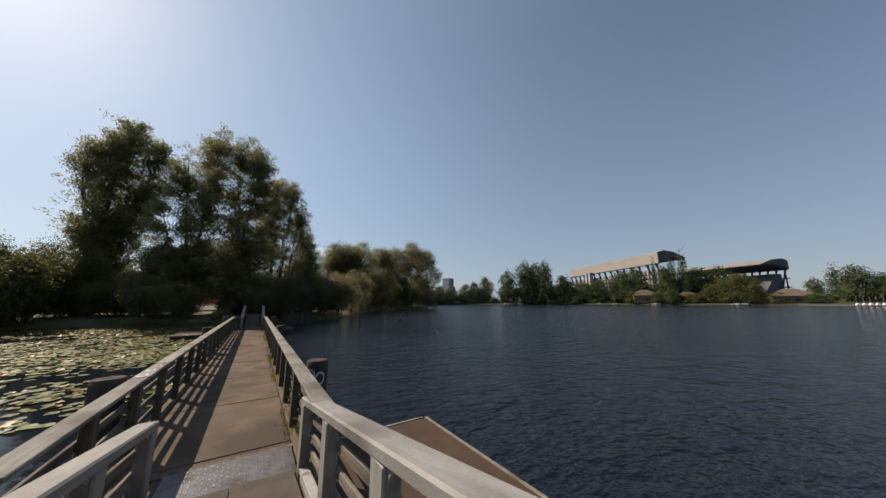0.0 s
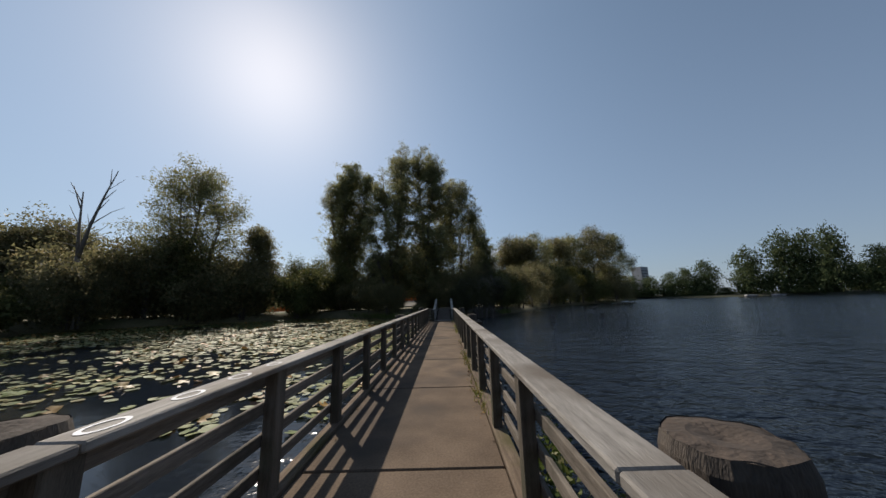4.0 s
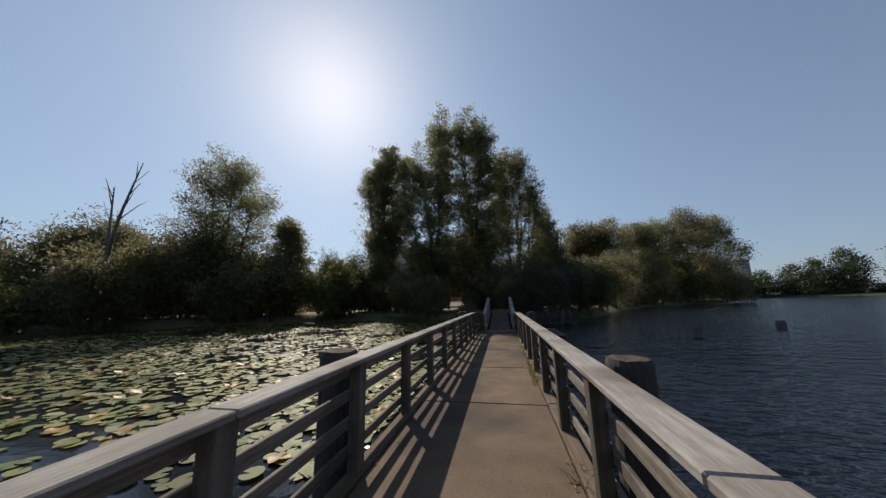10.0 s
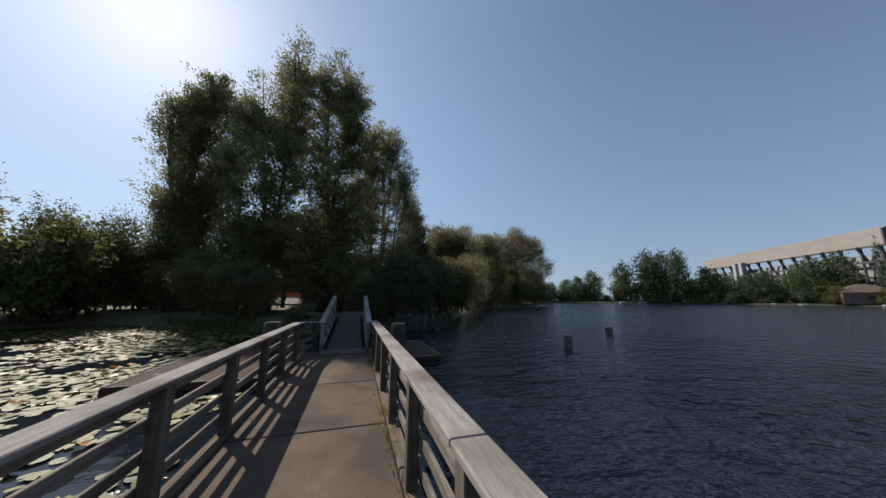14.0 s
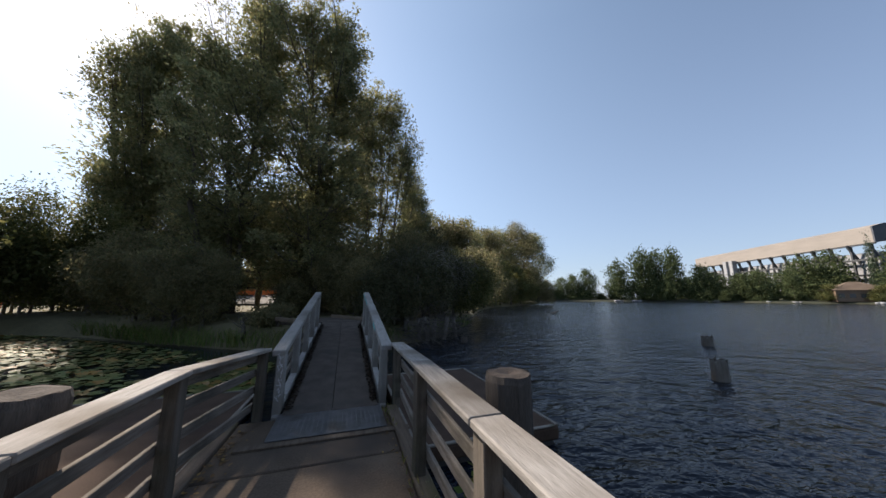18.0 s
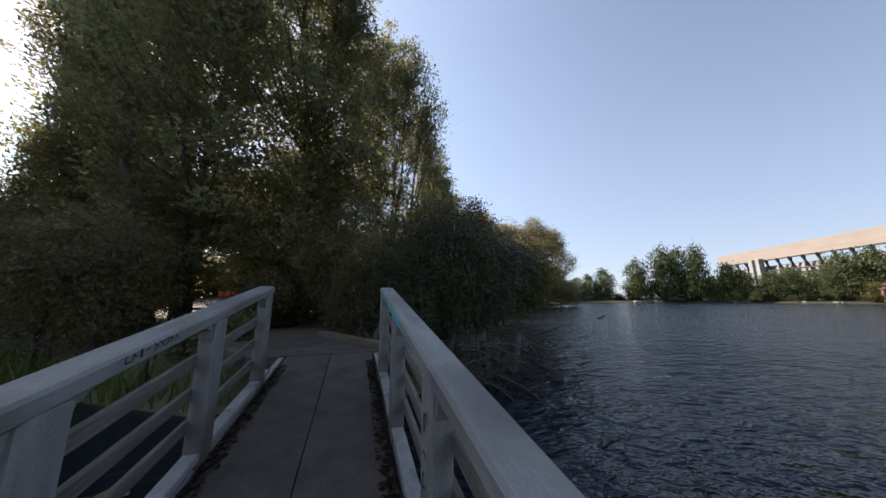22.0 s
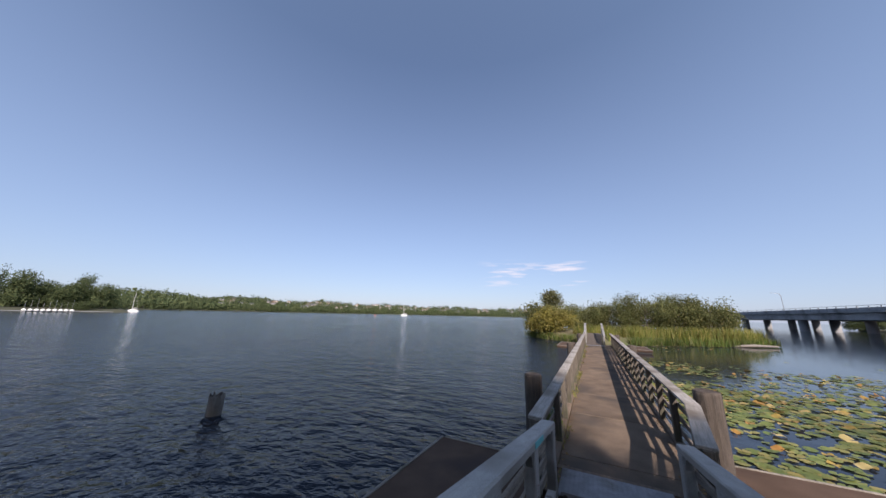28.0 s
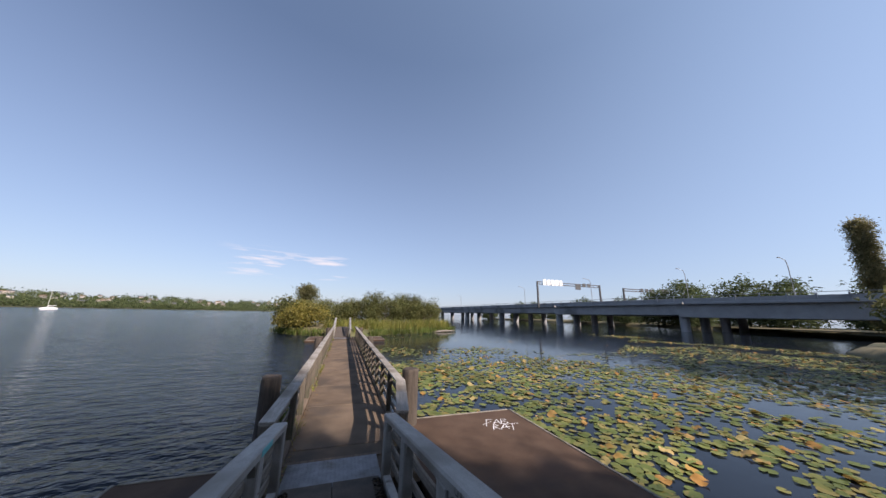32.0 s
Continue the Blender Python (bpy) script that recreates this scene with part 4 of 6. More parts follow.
    w /= np.linalg.norm(w, axis=1)[:, None] + 1e-9
    s = (size * (0.6 + 0.8 * g.random(n)))[:, None]
    v, f = leaf_faces(pos, u, w, s)
    v[:, 2] = np.maximum(v[:, 2], -0.3)
    raw("crown", v, f, mat, t)
    return t


# the tall poplar and cottonwoods on the wooded island
plume_tree("poplar_tree", (-17.9, 26.0, 0.4), [(0.0, 0, 0.48, 0, 26.5), (0.4, 0.4, -3.17, 0.5, 21.9), (-0.31, 0, 2.38, 0, 18.2), (0.48, 0, 4.12, 0, 21.9)],
           [(2.3, -2.8, 3.6), (6.4, -3.1, 4.4), (11.0, -2.3, 5.6), (15.5, -3.1, 6.3), (18.2, -3.9, 6.7), (21.4, -4.2, 6.6), (23.8, -2.6, 5.6), (25.6, -0.7, 3.8), (26.9, 0.5, 2.0)], 3.2, 95000, 0.21, M_LEAF,
           "tall open-crowned poplar with a dark straight trunk", 11, sprays=230, length=4.4, r0=0.40, dens=0.46)
plume_tree("cottonwood_tree", (-4.8, 16.5, 0.5), [(-1.71, 0, -1.37, 0, 22.2), (-2.17, 0.5, -3.88, 0.5, 17.8), (2.17, -0.4, 3.65, 0, 20.5), (-2.62, -0.5, -5.47, -0.6, 12.8), (2.74, 0.6, 1.37, 0.5, 21.1)],
           [(2.2, -5.2, 6.2), (5.6, -5.5, 6.8), (8.9, -6.3, 7.2), (12.8, -6.7, 7.0), (15.5, -6.2, 6.8), (18.3, -5.3, 6.3), (20.4, -5.0, 5.7), (22.0, -3.1, 5.1), (23.2, -1.3, 4.1)], 4.8, 160000, 0.155, M_LEAF,
           "large multi-stemmed cottonwood with a broad backlit crown", 12, sprays=520, length=3.6, r0=0.26, dens=0.36, rise=0.32, layer=0.55)
plume_tree("cottonwood_tree", (3.0, 21.0, 0.5), [(-1.01, 0, -1.76, 0, 20.0), (-0.38, 0.4, 0.5, 0, 18.9), (0.25, -0.3, 2.0, 0.3, 17.2), (0.75, 0.2, 2.5, 0, 16.1), (1.13, 0, 3.4, 0, 13.8), (0.0, 0.6, -0.5, 0.8, 19.5)],
           [(2.9, -5.0, 3.6), (6.8, -5.2, 4.0), (9.7, -5.2, 4.3), (13.2, -5.2, 4.2), (16.1, -4.8, 3.5), (18.3, -3.8, 2.4), (20.6, -2.5, 1.2)], 3.6, 80000, 0.145, M_LEAF,
           "slender many-stemmed cottonwood behind the landing", 13, sprays=360, length=2.6, r0=0.12, dens=0.30, rise=0.85)
plume_tree("cottonwood_tree", (6.7, 23.2, 0.5), [(-0.62, 0, -0.74, 0, 12.2), (0.0, 0.3, 0.6, 0, 10.3), (0.49, -0.2, 1.5, 0, 8.6)],
           [(1.8, -2.0, 2.3), (4.8, -2.2, 2.2), (7.0, -2.2, 2.2), (9.0, -2.1, 2.1), (10.6, -1.8, 1.5), (12.8, -1.0, 0.3)], 2.4, 32000, 0.145, M_LEAF,
           "smaller feathery cottonwood by the open water", 14, sprays=130, length=2.4, r0=0.10, dens=0.36, rise=0.8)
tree("shade_tree", (-10.0, 19.9, 0.5), 9.5, rounded(9.0, 3.4, 4, 10, 0.2), 30000, 0.16, M_LEAF_DARK, "dark dense broadleaf tree in the shade", 15, r0=0.3, spread=3.2, shell=0.35)
tree("shade_tree", (-3.1, 21.8, 0.5), 11, rounded(11, 3.8, 5, 10, 0.3), 26000, 0.175, M_LEAF_DARK, "dark dense broadleaf tree in the shade", 16, r0=0.3, spread=3.2, shell=0.35)

tree("shade_tree", (-7.1, 24.1, 0.5), 11, rounded(11, 3.6, 6, 10, 0.42), 26000, 0.175, M_LEAF_DARK, "dark dense broadleaf tree in the shade", 17, r0=0.28, spread=3.0, shell=0.35)


def bush(at, h, w, count, size, mat, label, seed, d=None, name="bush", low=0.1, twig=True, group="", shell=0.4):
    g = random.Random(seed)
    d = d or w
    blobs = [(0, 0, h * 0.45, w * 0.7, d * 0.7, h * 0.42)] if low < 0.3 else [(0, 0, h * 0.68, w * 0.7, d * 0.7, h * 0.28)]
    for k in range(7):
        a = g.uniform(0, 6.28)
        s = g.uniform(0.3, 0.5)
        blobs.append((math.cos(a) * w * 0.62, math.sin(a) * d * 0.62, h * g.uniform(low + 0.15, 0.78), w * s, d * s, h * s * 0.7))
    return tree(name, at, h * 0.9, blobs, count, size, mat, label, seed, r0=0.06 + 0.006 * h, n=6, spread=w * 0.55, stems=4, category="bush" if name == "bush" else "tree", group=group, shell=shell)


def twigs(ob, h, w, seed, count=110):
    """Thin bare twigs that arch out of a shrub and hang over the water."""
    g = random.Random(seed)
    bm = bmesh.new()
    for k in range(count):
        a = g.uniform(-2.3, 0.9)
        o = Vector((math.cos(a), math.sin(a), 0))
        z = h * g.uniform(0.35, 0.85)
        p = o * w * g.uniform(0.35, 0.7) + Vector((g.uniform(-.3, .3), g.uniform(-.3, .3), z))
        reach, fall = w * g.uniform(0.35, 0.75), h * g.uniform(0.05, 0.28)
        pts = [p + o * reach * u + Vector((g.uniform(-.05, .05), g.uniform(-.05, .05), 0.12 * h * math.sin(2.4 * u) - fall * u * u)) for u in (0, 0.3, 0.6, 0.85, 1.0)]
        r = g.uniform(0.005, 0.012)
        tube(bm, pts, [r, r * 0.85, r * 0.65, r * 0.45, 0.002], 4, False)
    part("twig", bm, M_TWIG_PALE, ob, "thin grey bare twigs")


# thicket round the gangway's upper end
TH = "thicket on the wooded island"
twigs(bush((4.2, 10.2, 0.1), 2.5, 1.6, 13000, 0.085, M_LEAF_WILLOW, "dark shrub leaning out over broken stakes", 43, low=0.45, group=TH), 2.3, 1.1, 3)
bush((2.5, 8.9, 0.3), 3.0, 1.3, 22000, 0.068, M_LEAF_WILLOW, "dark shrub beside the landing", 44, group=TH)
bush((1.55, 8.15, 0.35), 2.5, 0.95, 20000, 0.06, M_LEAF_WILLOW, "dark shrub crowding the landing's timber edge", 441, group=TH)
bush((0.75, 9.7, 0.45), 3.0, 1.1, 20000, 0.066, M_LEAF_DARK, "dark shrub crowding the landing's timber edge", 442, group=TH)
bush((-2.9, 9.4, 0.3), 1.0, 0.9, 6000, 0.092, M_LEAF_DARK, "dark shrub beside the landing", 45, group=TH)
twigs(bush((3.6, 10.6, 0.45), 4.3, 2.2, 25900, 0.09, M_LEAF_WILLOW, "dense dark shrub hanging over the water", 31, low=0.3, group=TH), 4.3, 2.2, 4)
bush((2.4, 13.2, 0.5), 5.0, 2.7, 25900, 0.10, M_LEAF_DARK, "dense dark shrub behind the landing", 32, group=TH)
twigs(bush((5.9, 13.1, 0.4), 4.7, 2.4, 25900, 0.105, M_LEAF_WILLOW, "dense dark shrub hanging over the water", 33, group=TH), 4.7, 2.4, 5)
bush((8.0, 15.8, 0.4), 5.4, 2.9, 28000, 0.13, M_LEAF_OLIVE, "olive willow shrub on the shore", 34, group=TH)
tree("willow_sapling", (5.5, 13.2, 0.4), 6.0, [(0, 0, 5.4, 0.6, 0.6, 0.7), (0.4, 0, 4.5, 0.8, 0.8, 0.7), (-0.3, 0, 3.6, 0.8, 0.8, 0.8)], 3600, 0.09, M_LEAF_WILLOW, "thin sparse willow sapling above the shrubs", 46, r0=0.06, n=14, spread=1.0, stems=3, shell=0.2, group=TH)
bush((11.9, 22.6, 0.4), 6.2, 4.0, 27000, 0.16, M_LEAF_DARK, "dark willow shrub on the shore", 35, group=TH)
bush((-6.5, 11.3, 0.3), 3.4, 1.9, 25900, 0.075, M_LEAF_DARK, "dark shrub beside the reeds", 36, group=TH)
bush((0.4, 11.9, 0.5), 3.4, 2.0, 24000, 0.085, M_LEAF_DARK, "dark thicket closing the path behind the landing", 47, group=TH)
bush((-1.7, 15.8, 0.5), 3.6, 2.0, 18000, 0.10, M_LEAF_DARK, "dark thicket closing the path behind the landing", 48, group=TH)
bush((-2.6, 12.9, 0.45), 2.3, 1.1, 9000, 0.1, M_LEAF_DARK, "low dark shrub between the trunks", 49, group=TH)
bush((-9.1, 14.1, 0.35), 4.4, 2.8, 28000, 0.11, M_LEAF_DARK, "dark shrub beside the reeds", 37, group=TH)
bush((-12.9, 19.5, 0.35), 4.6, 3.2, 26000, 0.14, M_LEAF_DARK, "dark shrub on the shore", 38, group=TH)
bush((-17.9, 22.9, 0.35), 4.6, 3.4, 26000, 0.15, M_LEAF_OLIVE, "olive shrub on the shore", 39, group=TH)
bush((6.6, 21.7, 0.4), 7.5, 3.8, 26000, 0.155, M_LEAF_DARK, "dark shrub behind the shore", 40, group=TH)
bush((-0.6, 24.5, 0.5), 7.0, 4.0, 18000, 0.18, M_LEAF_DARK, "dark shrub in the shade of the trees", 41, group=TH)
bush((1.3, 25.3, 0.5), 6.0, 3.6, 16000, 0.18, M_LEAF_DARK, "dark shrub in the shade of the trees", 42, group=TH)

# far bank beyond the lilies
FB = "bank beyond the lily pads"
plume_tree("ash_tree", (-34.0, 13.3, 0.4), [(0.0, 0, 0.37, 0, 19.2), (-0.37, 0, -4.13, 0.5, 14.8), (0.37, 0.3, 4.22, 0, 15.3), (0.0, -0.4, -1.38, -1, 17.2)],
           [(2.9, -4.6, 4.6), (5.8, -6.8, 5.9), (9.1, -8.0, 6.6), (12.5, -6.8, 7.7), (15.8, -5.2, 6.8), (18.2, -3.8, 4.3), (21.1, -0.8, 2.4)], 4.5, 56000, 0.175, M_LEAF, "airy spreading tree on the far bank", 51, sprays=210, length=4.2, r0=0.3, dens=0.6, rise=0.7, layer=0.8, group=FB)
plume_tree("alder_tree", (-25.6, 15.4, 0.4), [(0.0, 0, -0.48, 0, 10.9), (0.24, 0, 1.28, 0, 8.4), (-0.24, 0, -1.44, 0, 7.6)],
           [(0.8, -3.4, 3.4), (3.4, -3.5, 3.4), (6.3, -3.0, 3.0), (8.4, -2.4, 2.6), (10.1, -1.8, 1.6), (12.2, -1.3, -0.2)], 2.7, 34000, 0.18, M_LEAF_DARK, "small dense alder on the far bank", 52, sprays=120, length=2.8, r0=0.2, dens=0.5, group=FB)
tree("alder_tree", (-50.9, 12.7, 0.4), 13.5, rounded(13.0, 6.4, 19, 10, 0.14), 40000, 0.23, M_LEAF_DARK, "dense rounded alder on the far bank", 53, r0=0.22, n=12, spread=3.0, group=FB)
for k, (x, y, h, w, mt) in enumerate(((-19.8, 16.1, 4.6, 3.0, M_LEAF_OLIVE), (-26.1, 13.6, 5.2, 3.4, M_LEAF_DARK), (-30.7, 11.7, 5.4, 3.6, M_LEAF_DARK), (-35.5, 10.4, 6.0, 4.0, M_LEAF_DARK), (-40.6, 8.7, 6.2, 4.4, M_LEAF_DARK), (-50.0, 5.9, 5.6, 5.0, M_LEAF_DARK), (-56.5, 4.3, 6.2, 5.5, M_LEAF_OLIVE), (-64.3, 2.3, 8.0, 6.0, M_LEAF_DARK), (-28.5, 14.7, 6.0, 3.6, M_LEAF_DARK), (-33.5, 13.7, 6.5, 4.0, M_LEAF_OLIVE), (-38.3, 12.6, 6.5, 4.2, M_LEAF_DARK), (-43.1, 11.0, 7.0, 4.6, M_LEAF_DARK), (-54.0, 8.0, 8.5, 5.6, M_LEAF_DARK), (-70.7, 0.9, 8.5, 6.5, M_LEAF_DARK))):
    bush((x, y, 0.2), h * (1.38 + 0.38 * math.sin(k * 2.3)), w * (1.1 + 0.15 * math.sin(k * 1.7)), 14000, 0.27, mt, "dark overhanging bush on the far bank" if mt is M_LEAF_DARK else "olive overhanging bush on the far bank", 60 + k, group=FB)


def bare_tree(at, h, seed, label, stems=2, r0=0.16, n=9):
    t = thing("dead_tree", label, "tree", group="bare trees on the far bank", at=at)
    part("trunk", limbs(at, h, h * 0.16, n, r0, seed, stems=stems), M_DEADWOOD, t, smooth=True)
    return t


dead = thing("dead_tree", "dead forked tree with bare bleached limbs", "tree", group="bare trees on the far bank", at=(-38.2, 5.2, 0.3))
bm = bmesh.new()
tube(bm, [(0, 0, -0.3), (0.1, 0, 4), (-0.1, 0, 9)], [0.38, 0.30, 0.26], 8)
tube(bm, [(-0.1, 0, 8.6), (-1.0, 0.2, 13), (-1.2, 0, 18.5)], [0.22, 0.15, 0.06], 7)
tube(bm, [(-0.1, 0, 8.6), (0.9, -0.2, 13.5), (1.8, 0, 18), (2.9, 0, 21.5)], [0.22, 0.16, 0.10, 0.04], 7)
for p, q2, r in (((-0.9, 0, 12), (-3.4, 0.4, 13.4), 0.1), ((-3.4, 0.4, 13.4), (-5.6, 0.2, 15.0), 0.06), ((-1.1, 0, 16), (-2.6, 0, 19.4), 0.09), ((-1.15, 0, 17), (-3.6, 0.3, 20.2), 0.07), ((0.9, -0.2, 13.5), (2.4, 0.5, 15.5), 0.09), ((1.6, 0, 17), (3.1, 0, 18.6), 0.08), ((0.2, 0, 10.5), (2.0, 0.8, 12.2), 0.08), ((2.2, 0, 19.2), (2.0, 0, 21.8), 0.06), ((-0.6, 0, 10.5), (-2.4, -0.5, 11.2), 0.07), ((1.3, 0, 15.6), (2.9, -0.4, 17.0), 0.06), ((-1.0, 0.1, 13.6), (-2.9, 0.2, 16.6), 0.06), ((0.7, 0, 12.6), (-0.4, 0.3, 15.2), 0.05), ((2.0, 0, 18.6), (3.9, 0.1, 20.2), 0.045), ((-2.3, 0, 18.2), (-3.4, 0.1, 18.9), 0.035), ((2.4, 0.4, 15.4), (4.0, 0.5, 16.1), 0.04), ((0.4, 0, 11.4), (2.6, 0.3, 13.6), 0.05)):
    tube(bm, [p, q2], [r, r * 0.4], 5, False)
bmesh.ops.scale(bm, vec=(0.85, 0.85, 0.77), verts=bm.verts)
part("trunk", bm, M_DEADWOOD, dead, smooth=True)
bare_tree((-27.0, 14.6, 0.3), 9.0, 72, "thin dead tree with bare limbs", 1, 0.15, 8)
for k, (x, y, h) in enumerate(((-20.7, 18.7, 7.8), (-19.2, 19.4, 7.0), (-18.0, 20.2, 6.2), (-16.6, 21.4, 8.2), (-22.3, 18.7, 9.0), (-23.1, 19.9, 8.4), (-19.9, 21.2, 9.4))):
    t = thing("alder_sapling", "thin half-bare alder sapling", "tree", group="saplings on the far bank", at=(x, y, 0.3))
    part("trunk", limbs((x, y, 0), h, 1.6, 12, 0.07, 80 + k, stems=2), M_DEADWOOD, t, smooth=True)
    v, f = leaves([(0, 0, h * 0.55, 1.6, 1.6, h * 0.42)], 9000, 0.14, 80 + k, shell=0.1)
    raw("crown", v, f, M_LEAF_OLIVE, t)

# trees along the open-water shore, out to the point
PT = "trees on the wooded point"
for k, (x, y, h, w, mt, s) in enumerate(((16.9, 32.0, 8.5, 4.6, M_LEAF_DARK, 0.32), (23.5, 41.3, 9.0, 5.0, M_LEAF_OLIVE, 0.34), (32.5, 51.3, 9.5, 3.6, M_LEAF_YELLOW, 0.34), (38.3, 56.3, 8.5, 4.2, M_LEAF_OLIVE, 0.36), (44.1, 60.8, 7.0, 5.0, M_LEAF_OLIVE, 0.36), (29.1, 47.2, 7.0, 5.0, M_LEAF_DARK, 0.36), (51.9, 63.9, 6.5, 5.5, M_LEAF_DARK, 0.38))):
    tree("willow_tree", (x, y, 0.3), h, rounded(h, w, 90 + k, 9, 0.08), 24000, s * 0.5, mt, "yellowing upright willow on the point" if mt is M_LEAF_YELLOW else "rounded willow leaning over the shore", 90 + k, r0=0.2, n=8, spread=2.5, group=PT)
for k, (x, y, h, w) in enumerate(((25.4, 50.2, 16, 6.5), (35.7, 59.7, 16.5, 6.5), (43.7, 67.0, 18.5, 7), (50.4, 67.6, 21.5, 7.5), (59.0, 71.2, 20, 6.5), (18.9, 44.0, 13.5, 6))):
    h, w = h * 1.2, w * 1.08
    tree("maple_tree", (x, y + 4, 0.4), h, rounded(h, w, 110 + k, 11, 0.2), 24000, 0.30, M_LEAF_DARK if k % 2 else M_LEAF, "full rounded broadleaf tree on the point", 110 + k, r0=0.35, n=10, spread=4, group=PT)


# ---------------------------------------------------------------- far shore beyond the lake
C0 = Vector((0.2, -28.6, 2.1))


def far_at(az, dist, z=0.0):
    """A place seen from the start of the walkway: degrees right of +y, metres."""
    return (C0.x + dist * math.sin(radians(az)), C0.y + dist * math.cos(radians(az)), z)


def shore_strip(name, az0, az1, d0, d1, depth, rise, label, steps=40, seed=0):
    bm = bmesh.new()
    rows = []
    for k in range(steps + 1):
        u = k / steps
        az, d = az0 + (az1 - az0) * u, d0 + (d1 - d0) * u + 8 * noise.noise((u * 6, seed, 0))
        r = rise * (0.75 + 0.5 * noise.noise((u * 5, seed, 3)))
        row = [bm.verts.new(far_at(az, d + a, z)) for a, z in ((0, WATER_Z - 0.3), (2.5, 0.5), (depth * 0.3, 1.2 + r * 0.15), (depth, r), (depth * 1.6, r * 0.6), (depth * 1.7, WATER_Z - 1))]
        rows.append(row)
    for a, b in zip(rows, rows[1:]):
        for j in range(5):
            bm.faces.new((a[j], b[j], b[j + 1], a[j + 1]))
    return tagged(part(name, bm, M_SHOREHILL, smooth=True), label, "shore", kind="structure")


shore_strip("ground_far_shore", 24, 96.5, 236, 206, 88, 3.0, "low far shore with a pale stony edge", seed=1)
shore_strip("ground_hill_shore", 92, 173, 430, 1000, 240, 30, "distant wooded hillside across the lake", 60, seed=3)

PROTO = {}


def far_tree(kind, az, dist, h, w, mt, label, z=0.6, name="far_tree"):
    """Trees across the water: a few built ones, turned and scaled."""
    x, y, _ = far_at(az, dist)
    g = random.Random(int(az * 100 + dist))
    key = (kind, mt.name, g.randrange(2))
    m = Matrix.LocRotScale((x, y, z), Euler((0, 0, g.uniform(0, 6.28))), (w / 4, w / 4, h / 12))
    if key not in PROTO:
        if kind == "round":
            blobs, count, size = rounded(12, 4, 130 + len(PROTO), 11, 0.06) + [(2.2 * math.cos(a), 2.2 * math.sin(a), 2.4, 1.7, 1.7, 2.2) for a in (0.3, 1.7, 2.9, 4.2, 5.4)] + [(0, 0, 4.5, 3.2, 3.2, 3.6)], 6000, 0.40
        elif kind == "tall":
            gt = random.Random(len(PROTO))
            blobs = [(gt.uniform(-.8, .8), gt.uniform(-.8, .8), 1.2 + 0.8 * k, 1.3 + 1.5 * math.sin(0.35 + k * 0.21), 1.3 + 1.5 * math.sin(0.35 + k * 0.21), 1.0) for k in range(11)]
            blobs += [(gt.uniform(-2.4, 2.4), gt.uniform(-2.4, 2.4), gt.uniform(3, 9.5), 1.2, 1.2, 1.5) for k in range(8)]
            count, size = 5200, 0.34
        else:
            blobs, count, size = [(0, 0, 1.2 + 1.05 * k, 3.0 - 0.28 * k, 3.0 - 0.28 * k, 0.75) for k in range(10)], 4000, 0.32
        t = thing(name, label, "tree", "trees on the far shore")
        part("trunk", limbs((0, 0, 0), 11, 2.2, 6, 0.25, 7), M_BARK, t, smooth=True)
        v, f = leaves(blobs, count, size, 140 + len(PROTO), shell=0.45, per=10)
        raw("crown", v, f, mt, t)
        t.matrix_basis = m
        PROTO[key] = t
        return t
    t = PROTO[key]
    keep = t.matrix_basis.copy()
    t.matrix_basis = Matrix.Identity(4)
    c = copy_thing(t, m)
    t.matrix_basis = keep
    c["label"] = label
    return c


FAR = [  # azimuth, metres behind the water's edge, height, half-width, kind
    (29.0, 6, 14, 8, "round"), (32.0, 8, 15, 8, "round"), (34.8, 6, 14, 7, "round"), (37.4, 8, 16, 7, "round"), (39.6, 7, 18, 6.5, "round"), (41.6, 9, 22, 6.5, "round"),
    (45.9, 7, 27, 7.5, "round"), (49.3, 9, 34, 8.5, "round"), (51.2, 16, 33, 7, "round"), (52.9, 8, 33, 7, "round"), (56.2, 9, 21, 7.5, "round"), (59.4, 8, 15, 6, "round"), (61.3, 7, 15, 6, "round"),
    (63.9, 5, 18, 4, "tall"), (65.3, 24, 24, 8, "round"), (67.6, 26, 25, 8, "round"), (69.9, 16, 32, 3.2, "conifer"), (71.4, 13, 24, 6, "round"), (72.2, 18, 33, 5.5, "conifer"), (73.4, 15, 35, 6.0, "conifer"), (74.4, 20, 22, 5, "round"),
    (75.6, 26, 22, 6, "round"), (77.6, 24, 22, 7, "round"), (77.4, 7, 14, 6, "willow"), (79.1, 8, 16, 7, "willow"), (80.7, 7, 14, 5, "willow"), (66.4, 4, 8, 4, "willow"), (69.6, 4, 7, 4, "willow"), (71.6, 4, 9, 5, "round"), (73.6, 4, 6, 4, "willow"), (82.4, 5, 6, 4, "willow"), (85.4, 6, 5, 4, "round"), (76.0, 5, 9, 3.5, "willow"),
    (85.6, 26, 13, 4, "round"), (87.2, 24, 20, 6, "conifer"), (88.6, 22, 18, 7, "round"), (90.2, 24, 14, 6, "round"), (91.6, 20, 13, 6, "round"), (93.1, 24, 20, 5, "tall"), (94.8, 22, 14, 7, "round"),
]
FAR += [(54.5 + 1.9 * k, 30 + 9 * (k % 3), 15 + 3.5 * ((k * 5) % 3) / 2, 7, "round") for k in range(14)]
